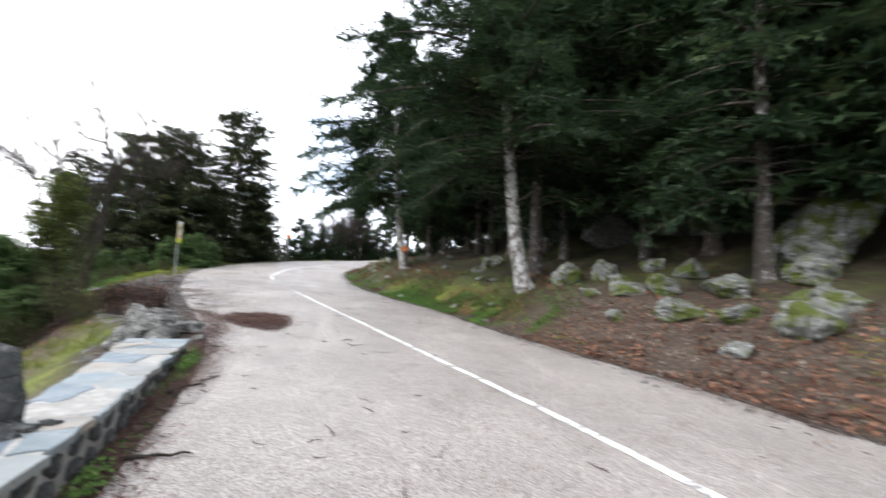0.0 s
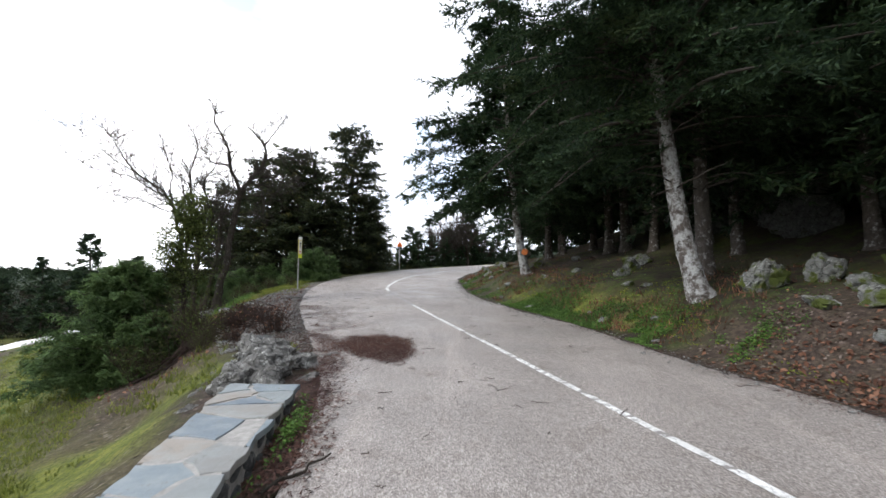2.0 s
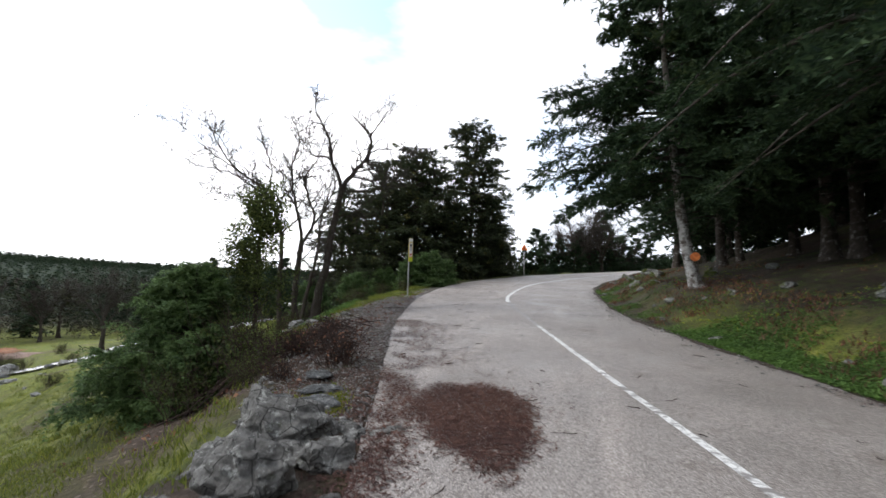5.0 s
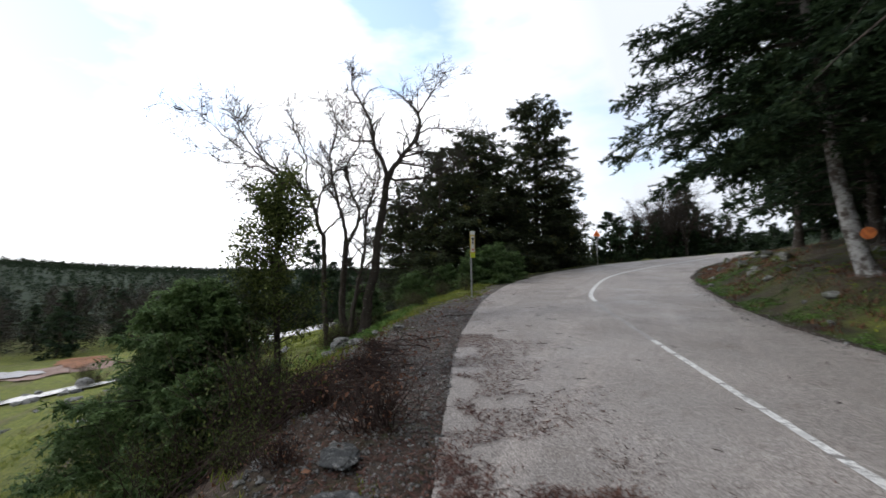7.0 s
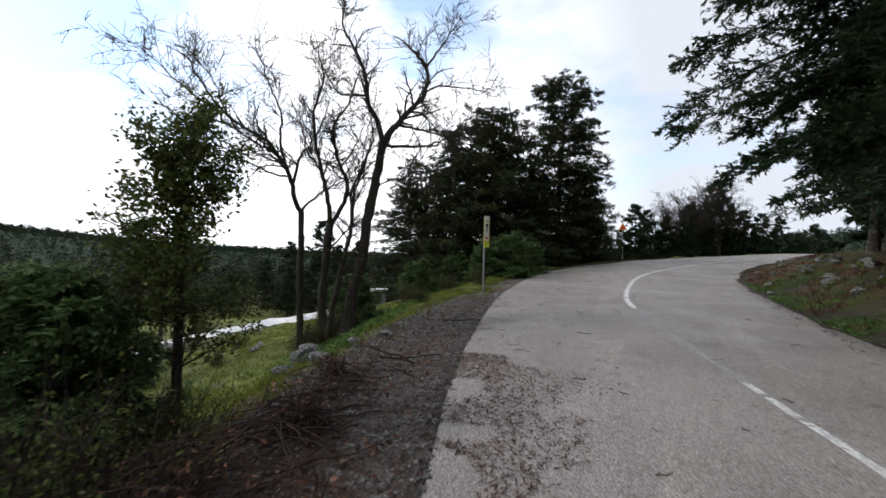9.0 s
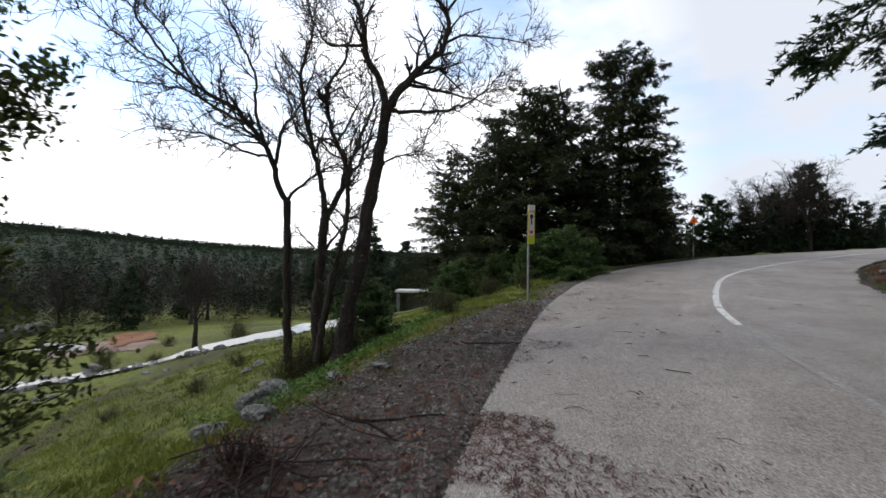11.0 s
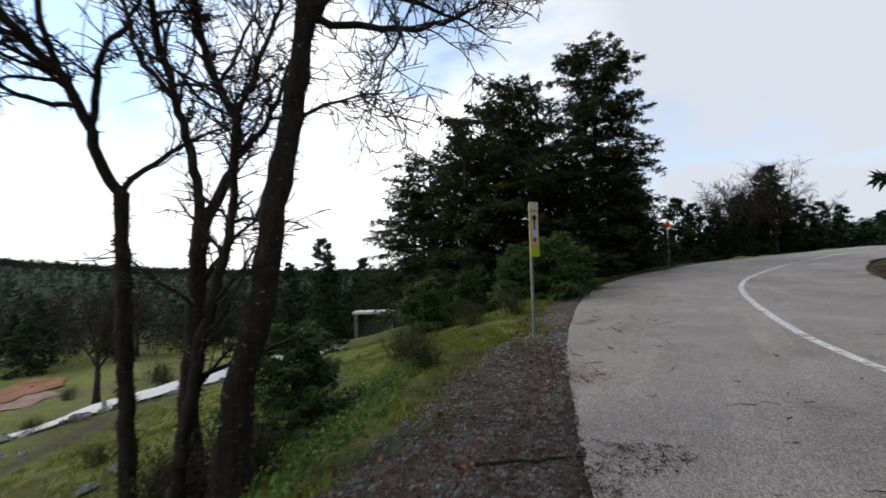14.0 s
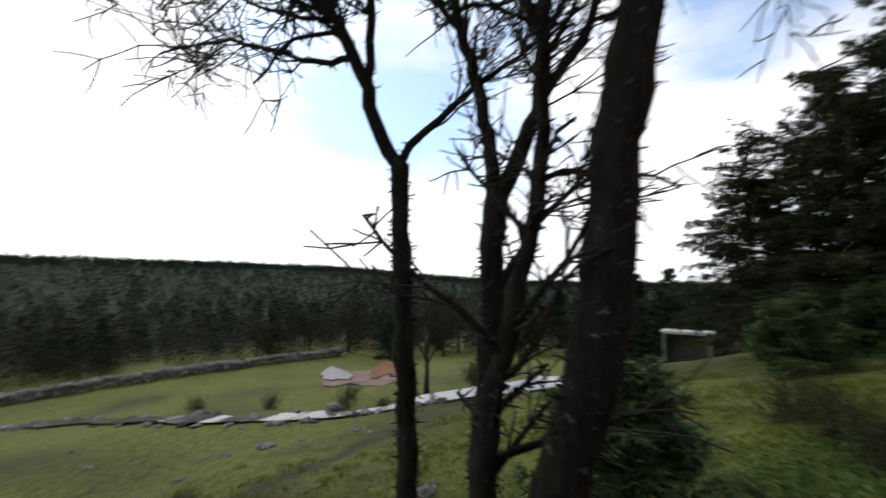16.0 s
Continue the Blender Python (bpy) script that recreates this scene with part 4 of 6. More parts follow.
def build_bare_trees():
    g = "bare trees beside the road"
    slim = [(0.075, 0.06, [(0.08, -0.3), (-0.01, 0.64), (-0.05, 1.75), (-0.05, 2.55), (-0.06, 3.12)]),
            (0.055, 0.014, [(-0.06, 3.1), (-0.23, 3.36), (-0.26, 3.68), (-0.42, 4.05), (-0.8, 4.49), (-1.35, 4.72), (-1.72, 5.03), (-2.19, 5.76)]),
            (0.024, 0.007, [(-0.3, 3.81), (-0.62, 3.84), (-1.12, 4.04), (-1.49, 4.13), (-2.03, 4.14)]),
            (0.026, 0.007, [(-0.57, 4.25), (-1.04, 4.45), (-1.42, 4.72), (-1.88, 4.86), (-2.47, 4.88), (-2.79, 5.14)]),
            (0.03, 0.008, [(-0.42, 4.05), (-0.57, 4.58), (-0.49, 4.91), (-0.65, 5.31), (-1.04, 6.12)]),
            (0.03, 0.008, [(-0.06, 3.12), (0.21, 3.48), (0.53, 3.73), (0.94, 3.94)]),
            (0.034, 0.008, [(-0.26, 3.68), (-0.15, 4.26), (0.14, 4.59), (0.39, 5.35)]),
            (0.022, 0.007, [(-1.33, 4.63), (-1.66, 5.13), (-1.73, 5.53), (-2.24, 6.12)]),
            (0.02, 0.006, [(-1.57, 4.87), (-2.09, 5.13), (-2.58, 5.53), (-2.94, 5.84)])]
    bare_tree((-8.75, 14.2), "slim leafless tree with dark mossy bark", bare_meshes(3, slim, shaggy=1500), group=g)
    forked = [(0.092, 0.075, [(0.13, 0.0), (0.02, 0.93), (0.07, 1.74), (0.11, 2.39), (0.16, 2.8)]),
              (0.055, 0.012, [(0.14, 2.7), (0.1, 3.2), (-0.1, 4.0), (-0.25, 4.6), (-0.3, 5.1), (-0.1, 5.9), (-0.27, 6.7)]),
              (0.055, 0.012, [(0.16, 2.75), (0.41, 3.22), (0.49, 3.64), (0.33, 3.97), (0.17, 4.47), (0.1, 4.9), (0.43, 5.42), (0.6, 6.1)]),
              (0.034, 0.01, [(0.47, 3.39), (0.8, 3.81), (0.95, 4.5), (1.1, 5.1)]),
              (0.03, 0.01, [(0.1, 2.1), (0.4, 2.55), (0.6, 2.75), (0.75, 2.8)]),
              (0.03, 0.008, [(-0.05, 3.9), (-0.4, 4.3), (-0.5, 4.8), (-0.75, 5.4)]),
              (0.022, 0.006, [(0.3, 4.0), (0.6, 4.5), (0.77, 5.04)])]
    bare_tree((-8.55, 14.58), "leafless tree with forked dark stems", bare_meshes(7, forked, shaggy=1600), group=g)
    stout = [(0.116, 0.088, [(-0.13, 0.1), (-0.05, 0.91), (0.12, 1.61), (0.18, 1.97), (0.23, 2.48), (0.34, 2.99), (0.44, 3.58), (0.51, 4.18)]),
             (0.068, 0.014, [(0.51, 4.17), (0.4, 4.61), (0.15, 4.94), (0.13, 5.42), (-0.1, 5.99), (-0.43, 6.56), (-0.36, 7.0)]),
             (0.082, 0.02, [(0.51, 4.17), (0.81, 4.61), (1.2, 5.09), (1.52, 5.42), (1.71, 5.9), (1.66, 6.37), (1.14, 6.84)]),
             (0.036, 0.009, [(0.5, 4.09), (0.95, 4.15), (1.48, 4.21), (1.8, 4.36), (2.27, 4.68), (2.59, 5.08)]),
             (0.016, 0.007, [(1.38, 4.18), (1.19, 3.85), (1.15, 3.49)]),
             (0.034, 0.009, [(0.81, 4.63), (1.49, 4.63), (1.99, 4.58), (2.42, 4.53)]),
             (0.062, 0.012, [(-0.5, 0.1), (-0.38, 0.9), (-0.24, 1.6), (-0.12, 2.2), (-0.06, 2.6), (-0.09, 3.13), (0.13, 3.72), (0.32, 4.24), (0.19, 4.85)]),
             (0.03, 0.008, [(0.15, 5.13), (-0.47, 5.06), (-0.74, 5.67)]),
             (0.026, 0.007, [(1.61, 5.61), (1.94, 5.85), (2.94, 6.04), (3.42, 6.08)]),
             (0.03, 0.007, [(1.67, 6.27), (2.13, 7.03), (2.57, 7.7)]),
             (0.02, 0.006, [(0.38, 3.23), (0.81, 3.42), (1.09, 3.47)])]
    bare_tree((-7.53, 14.44), "stout leaning leafless tree with dark mossy bark", bare_meshes(13, stout, shaggy=2400), group=g)
    # low stems sprouting at the foot of the group
    sprouts = bare_meshes(29, [(0.05, 0.04, [(0, 0), (0.05, 0.35), (0.1, 0.6)]), (0.03, 0.008, [(0.1, 0.5), (0.3, 0.8), (0.35, 1.2)]), (0.03, 0.008, [(0.05, 0.4), (-0.2, 0.7), (-0.3, 1.0)])], shaggy=260)
    t = bare_tree((-8.05, 14.35), "short mossy stump with dark sprouts", sprouts, group=g)
    t.scale = (0.55,) * 3
    again(t, (-8.6, 14.4), 130, 0.45)
    meadow = [(0.13, 0.09, [(0, 0), (0.05, 1.2), (0.0, 2.2)])] + [(0.05, 0.012, [(0.0, z), (k * 0.4, z + 0.9), (k * 0.9, z + 1.7), (k * 1.1, z + 2.6)]) for k, z in ((-1.4, 1.7), (-0.6, 2.1), (0.1, 2.15), (0.8, 2.0), (1.5, 1.6), (0.4, 1.9))]
    t = bare_tree((-26.5, 21.6), "leafless tree standing in the meadow by the stream", bare_meshes(17, meadow, shaggy=100, twigs=1.4), group="bare trees in the meadow")
    for x, y, k in ((-62, 33, 1.5), (0.2, 55, 1.7), (1.4, 57.5, 1.6), (-1.4, 54, 1.4), (4.4, 60, 1.5), (-64, 26, 1.3), (-63, 21, 1.1), (-58, 39, 1.4), (-56, 36, 1.2), (-63, 15, 1.0), (-2.6, 51.5, 1.3), (2.6, 57, 1.9)):
        again(t, (x, y), x * 31 % 360, k, "leafless brown tree at the edge of the wood")


build_bare_trees()


def leaf_quads(P, N, rng, size, aspect=0.55, curl=0.25):
    """Bent leaves at points P, lying across normals N: two quads each, joined along the rib."""
    n = len(P)
    a = rng.normal(size=(n, 3))
    a -= N * np.sum(a * N, 1, keepdims=True)
    a /= np.linalg.norm(a, axis=1, keepdims=True) + 1e-9
    b = np.cross(N, a)
    L = size * rng.uniform(0.6, 1.35, (n, 1))
    W = L * aspect * rng.uniform(0.7, 1.2, (n, 1))
    lift = N * L * curl * rng.uniform(-0.4, 1.2, (n, 1))
    p0, p1 = P - a * L * 0.5, P + a * L * 0.5 + lift * 0.5
    q = P + lift * 0.1
    v = np.stack([p0, q - b * W * 0.5 + lift, p1, q + b * W * 0.5 + lift], 1).reshape(-1, 3)
    i = np.arange(n)[:, None] * 4
    return v, np.concatenate([i + np.array([[0, 1, 2]]), i + np.array([[0, 2, 3]])], 0)


def sapling_oak(at, label):
    rng = np.random.RandomState(61)
    t = thing("evergreen_oak", (at[0], at[1], gz(*at) - 0.1), label, "tree")
    pts = [(0, 0, 0), (0.03, 0.02, 0.8), (-0.02, 0.05, 1.6), (0.05, 0.0, 2.4), (0.1, 0.05, 3.4)]
    part("trunk", rough_trunk(pts, [0.07, 0.05, 0.042, 0.03, 0.012], 10, 0.05, 6), MAT["dark_bark"], t)
    limbs, P, N = [], [], []
    for k in range(54):
        f = rng.uniform(0.30, 0.98)
        o = np.array([np.interp(f * 4, range(5), [p[i] for p in pts]) for i in range(3)])
        az, ln = rng.uniform(0, 6.28), rng.uniform(0.4, 0.95) * (1.15 - 0.55 * f)
        s = np.linspace(0, 1, 6)[:, None]
        d = np.array([np.cos(az), np.sin(az), rng.uniform(0.2, 1.0)])
        b = o + s * ln * d + np.cumsum(rng.normal(size=(6, 3)) * 0.025, 0)
        limbs.append((b, np.linspace(0.012, 0.003, 6)))
        c = 230
        q = rng.uniform(0.25, 1.05, c)
        P.append(np.stack([np.interp(q, s[:, 0], b[:, i]) for i in range(3)], -1) + rng.normal(size=(c, 3)) * 0.075)
    v, f = tubes(limbs, 4)
    part("branchwork", mesh_np("branchwork", v, f, True), MAT["dark_bark"], t)
    P = np.concatenate(P)
    N = rng.normal(size=P.shape) + np.array([0, 0, 0.8])
    N /= np.linalg.norm(N, axis=1, keepdims=True)
    v, f = leaf_quads(P, N, rng, 0.058, 0.5)
    part("crown", mesh_np("crown", v, f), MAT["oak"], t)
    return t


def shrub_meshes(seed, h, r, stems, leaves, leaf=0.04):
    rng = np.random.RandomState(seed)
    paths, P = [], []
    for _ in range(stems):
        az, tilt, ln = rng.uniform(0, 6.28), rng.uniform(0.1, 1.0), h * rng.uniform(0.6, 1.15)
        d = np.array([np.cos(az) * tilt * r / h, np.sin(az) * tilt * r / h, 1.0])
        s = np.linspace(0, 1, 7)[:, None]
        o = np.array([rng.normal() * 0.2 * r, rng.normal() * 0.2 * r, 0])
        p = o + s * ln * d + np.cumsum(rng.normal(size=(7, 3)) * 0.035, 0)
        paths.append((p, np.linspace(0.009, 0.003, 7)))
        for _ in range(4):
            j = rng.randint(2, 6)
            e = p[j] + np.linspace(0, 1, 5)[:, None] * ln * 0.4 * (rng.normal(size=3) * 0.6 + np.array([0, 0, 0.5])) + np.cumsum(rng.normal(size=(5, 3)) * 0.02, 0)
            paths.append((e, np.linspace(0.005, 0.002, 5)))
            P.append(e[1:])
        P.append(p[2:])
    v, f = tubes(paths, 3)
    twigs = mesh_np("twigwork", v, f, True)
    P = np.concatenate(P)
    P = P[rng.randint(0, len(P), leaves)] + rng.normal(size=(leaves, 3)) * 0.07
    N = rng.normal(size=P.shape) + np.array([0, 0, 0.7])
    N /= np.linalg.norm(N, axis=1, keepdims=True)
    lv, lf = leaf_quads(P, N, rng, leaf, 0.5)
    return twigs, mesh_np("foliage", lv, lf)


def shrub(at, label, meshes, wood, leaf, group=""):
    t = thing("shrub", (at[0], at[1], gz(*at) - 0.05), label, "shrub", group)
    part("twigwork", meshes[0], MAT[wood], t)
    part("foliage", meshes[1], MAT[leaf], t)
    return t


def build_shrubs():
    sapling_oak((-5.95, 9.75), "slender evergreen oak with olive green leaves")
    red = shrub((-3.35, 8.5), "low reddish-brown leafless shrub on the verge", shrub_meshes(71, 0.55, 0.5, 46, 200, 0.05), "red_twig", "leaf", "shrubs on the verge")
    for x, y, k in ((-4.5, 10.0, 0.7), (-4.3, 8.8, 0.8), (-3.7, 7.6, 0.5), (-5.2, 11.2, 0.5)):
        again(red, (x, y), x * 77 % 360, k, sink=0.05)
    dark = shrub((-4.9, 8.6), "tangled dark evergreen shrub below the verge", shrub_meshes(73, 0.85, 0.8, 48, 1500, 0.045), "red_twig", "oak", "shrubs on the verge")
    for x, y, k in ((-5.5, 9.4, 0.7), (-4.3, 7.7, 0.5), (-5.6, 8.0, 0.8), (-6.3, 9.9, 0.7), (-8.35, 14.25, 0.55), (-8.9, 14.6, 0.45), (-8.1, 14.9, 0.6), (-8.05, 14.3, 0.5), (-7.75, 14.8, 0.5), (-8.5, 13.95, 0.42), (-15.4, 12.3, 0.45), (-10.8, 13.7, 0.32), (-30.2, 14.6, 0.8), (-31, 22.3, 0.7), (-11.5, 12.6, 0.28), (-12.5, 15.6, 0.4), (-26.2, 17.6, 0.7), (-24.6, 18.8, 0.6), (-29, 18.4, 0.8), (-34, 11.2, 0.9), (-28, 4, 0.9), (-22, 4.4, 0.6), (-20, 9.5, 0.5), (-30, 26, 1.1), (-27.5, 25, 0.9),
                    (-7.7, 17.6, 0.5), (-8.4, 18.4, 0.6), (-9.4, 19.5, 0.6), (-8.6, 21.2, 0.6), (-8.0, 22.4, 0.6), (-4.3, 47, 1.2), (-2.4, 50, 1.2), (0.6, 53, 1.3), (3.4, 56, 1.4), (6.4, 59, 1.3),
                    (-6.3, 44, 1.3), (-7.8, 41.5, 1.2), (-7.7, 38.4, 1.2), (-8.2, 34.6, 1.2), (9.4, 62, 1.3), (12.5, 65, 1.3), (-8.5, 30.4, 1.1)):
        again(dark, (x, y), x * 53 % 360, k, sink=0.05)


build_shrubs()


# ---- rocks ----
def rock_mesh(seed, size, cuts=12, sub=3, rough=0.3):
    """A broken boulder: a ball planed by random cuts and roughened."""
    rng = np.random.RandomState(seed)
    bm = bmesh.new()
    bmesh.ops.create_icosphere(bm, subdivisions=sub, radius=1.0)
    planes = [(Vector(rng.normal(size=3)).normalized(), rng.uniform(0.45, 0.8)) for _ in range(cuts)]
    for v in bm.verts:
        for n, d in planes:
            k = v.co.dot(n)
            if k > d:
                v.co -= n * (k - d) * 0.92
        q = v.co * 1.7 + Vector((seed * 3.3, 1, 2))
        v.co *= 1 + rough * noise.fractal(q, 0.6, 2.3, 6) + 0.10 * abs(noise.noise(q * 3.1)) + 0.06 * noise.noise(q * 7)
        v.co = Vector((v.co.x * size[0], v.co.y * size[1], v.co.z * size[2]))
    me = bpy.data.meshes.new("rock")
    bm.to_mesh(me)
    bm.free()
    return me


def rock(at, size, seed, label, mat="rock", name="rock", group="", turn=0.0, sink=0.35, sub=3, tilt=0.0, z=None):
    ob = part(name, rock_mesh(seed, size, 12, sub), MAT[mat])
    base = gz(at[0], at[1]) if z is None else z
    ob.matrix_basis = pose(at[0], at[1], base + size[2] * (1 - 2 * sink) * 0.9, tilt, 0, turn)
    return tagged(ob, label, "rock", group)


def build_rocks():
    g = "rocks on the bank"
    lab = "mossy lichened limestone rock on the bank"
    for i, (x, y, sx, sy, sz) in enumerate([(5.95, 7.85, 0.5, 0.4, 0.42), (6.85, 7.65, 0.42, 0.34, 0.38), (5.6, 12.7, 0.38, 0.3, 0.32), (6.1, 13.2, 0.5, 0.4, 0.3), (5.0, 12.0, 0.3, 0.25, 0.2), (6.7, 5.2, 0.5, 0.4, 0.3),
                                            (6.15, 5.7, 0.38, 0.34, 0.26), (6.1, 4.1, 0.42, 0.3, 0.24), (6.5, 3.4, 0.36, 0.28, 0.2), (7.2, 4.4, 0.55, 0.4, 0.32), (6.7, 2.4, 0.42, 0.36, 0.36), (7.6, 2.9, 0.5, 0.45, 0.34),
                                            (7.1, 1.5, 0.42, 0.4, 0.36), (7.9, 5.9, 0.5, 0.4, 0.3), (5.75, 6.3, 0.26, 0.22, 0.16), (6.5, 6.4, 0.32, 0.28, 0.2), (8.6, 4.0, 0.6, 0.45, 0.36), (5.5, 5.0, 0.22, 0.2, 0.14), (5.9, 2.9, 0.25, 0.2, 0.15),
                                            (8.0, 7.2, 0.4, 0.32, 0.28), (4.4, 14.2, 0.2, 0.16, 0.13), (3.4, 14.6, 0.2, 0.16, 0.14), (2.6, 20.4, 0.26, 0.2, 0.18), (2.2, 22.4, 0.3, 0.24, 0.2), (3.3, 23.2, 0.4, 0.3, 0.24), (2.4, 25.6, 0.34, 0.3, 0.24),
                                            (3.4, 27.4, 0.45, 0.3, 0.26), (2.0, 28.2, 0.22, 0.2, 0.16), (2.7, 31.0, 0.3, 0.26, 0.22), (4.1, 19.0, 0.3, 0.25, 0.2), (8.8, 1.2, 0.6, 0.5, 0.42), (7.8, -0.6, 0.5, 0.4, 0.35)]):
        rock((x, y), (sx, sy, sz), 100 + i, lab, group=g, turn=i * 47, sub=4)
    rng = np.random.RandomState(15)
    for i in range(34):
        y = rng.uniform(7.5, 33)
        x = float(right_edge(y)) + 0.35 + abs(rng.normal()) * 1.5
        k = rng.uniform(0.06, 0.2)
        rock((x, y), (k * 1.3, k, k * 0.75), 500 + i, "small grey stone set in the bank", group="stones in the bank", turn=i * 29, sub=2)
    rock((10.0, 4.9), (1.25, 1.0, 1.15), 160, "large mossy boulder at the foot of the wood", name="boulder", sink=0.25, sub=5)
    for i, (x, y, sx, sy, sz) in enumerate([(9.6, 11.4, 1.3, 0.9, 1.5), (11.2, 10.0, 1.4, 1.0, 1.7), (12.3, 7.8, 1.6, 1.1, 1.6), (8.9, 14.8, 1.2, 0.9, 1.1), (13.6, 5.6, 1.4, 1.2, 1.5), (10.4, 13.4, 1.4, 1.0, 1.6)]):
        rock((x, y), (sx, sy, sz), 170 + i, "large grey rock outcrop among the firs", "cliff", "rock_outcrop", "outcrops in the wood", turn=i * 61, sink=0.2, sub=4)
    # rubble beyond the end of the bench
    g = "rubble at the end of the bench"
    for i, (x, y, z, sx, sy, sz) in enumerate([(-2.42, 6.05, 0.3, 0.46, 0.36, 0.3), (-1.98, 5.2, 0.28, 0.36, 0.3, 0.27), (-2.5, 5.45, 0.16, 0.36, 0.3, 0.24), (-2.15, 5.75, 0.18, 0.3, 0.26, 0.2), (-1.85, 4.75, 0.2, 0.36, 0.24, 0.17), (-2.3, 4.75, 0.1, 0.3, 0.24, 0.2), (-1.75, 5.7, 0.2, 0.26, 0.24, 0.16),
                                                (-2.7, 6.2, 0.12, 0.3, 0.3, 0.17), (-2.0, 6.4, 0.18, 0.34, 0.3, 0.13), (-2.55, 4.45, -0.08, 0.22, 0.2, 0.15), (-1.95, 5.2, 0.1, 0.3, 0.22, 0.12), (-2.5, 6.8, 0.16, 0.26, 0.22, 0.09), (-2.75, 5.0, -0.05, 0.22, 0.2, 0.17), (-1.6, 5.2, 0.12, 0.2, 0.2, 0.12), (-2.3, 6.0, 0.2, 0.24, 0.2, 0.14), (-2.9, 5.7, 0.0, 0.2, 0.22, 0.15), (-1.75, 4.5, 0.14, 0.16, 0.12, 0.1), (-1.6, 6.4, 0.2, 0.2, 0.22, 0.09)]):
        rock((x, y), (sx, sy, sz), 200 + i, "rough grey limestone block in a rubble pile", "rubble", group=g, turn=i * 37, z=z - sz * 0.3, sink=0.35, sub=4)
    for i, (x, y) in enumerate(((-2.6, 6.85), (-2.85, 7.25), (-3.0, 6.7), (-3.3, 7.9))):
        rock((x, y), (0.3, 0.2, 0.045), 220 + i, "flat bluish slate lying on the verge", "slab", "flat_stone", turn=i * 53, sink=0.3, z=gz(x, y) + 0.02)
    # stones below the shoulder
    g = "pale stones below the shoulder"
    for i, (x, y, sx, sy, sz) in enumerate([(-7.0, 12.75, 0.34, 0.24, 0.16), (-6.75, 12.35, 0.24, 0.2, 0.18), (-6.3, 12.1, 0.3, 0.1, 0.06), (-6.0, 11.85, 0.2, 0.14, 0.1), (-6.45, 13.2, 0.18, 0.13, 0.09), (-6.15, 13.6, 0.14, 0.1, 0.07), (-6.5, 11.75, 0.22, 0.16, 0.12)]):
        rock((x, y), (sx, sy, sz), 240 + i, "pale weathered stone on the grassy slope", "bare_rock", group=g, turn=i * 71, sink=0.3)
    for i, (x, y, sx, sy, sz) in enumerate([(-25.9, 16.9, 0.6, 0.42, 0.36), (-20.6, 14.0, 0.36, 0.26, 0.16), (-10.9, 14.8, 0.16, 0.12, 0.08), (-11.4, 15.4, 0.24, 0.14, 0.1)]):
        rock((x, y), (sx, sy, sz), 290 + i, "pale weathered stone standing out of the meadow", "bare_rock", group="stones in the meadow", turn=i * 50, sub=3)
    rng = np.random.RandomState(9)
    for i in range(26):
        x, y = rng.uniform(-30, -9), rng.uniform(4, 22)
        k = rng.uniform(0.07, 0.2)
        rock((x, y), (k * 1.3, k, k * 0.6), 260 + i, "small pale stone lying in the meadow", "bare_rock", group="stones in the meadow", turn=i * 31, sub=2)


build_rocks()


# ---- bench ----
def clip_cell(poly, p, q):
    """The part of a convex polygon that lies nearer to p than to q."""
    n, m = q - p, (p + q) / 2
    out = []
    for i in range(len(poly)):
        a, b = poly[i], poly[(i + 1) % len(poly)]
        da, db = (a - m).dot(n), (b - m).dot(n)
        if da <= 0:
            out.append(a)
        if da * db < 0:
            out.append(a + (b - a) * (da / (da - db)))
    return out


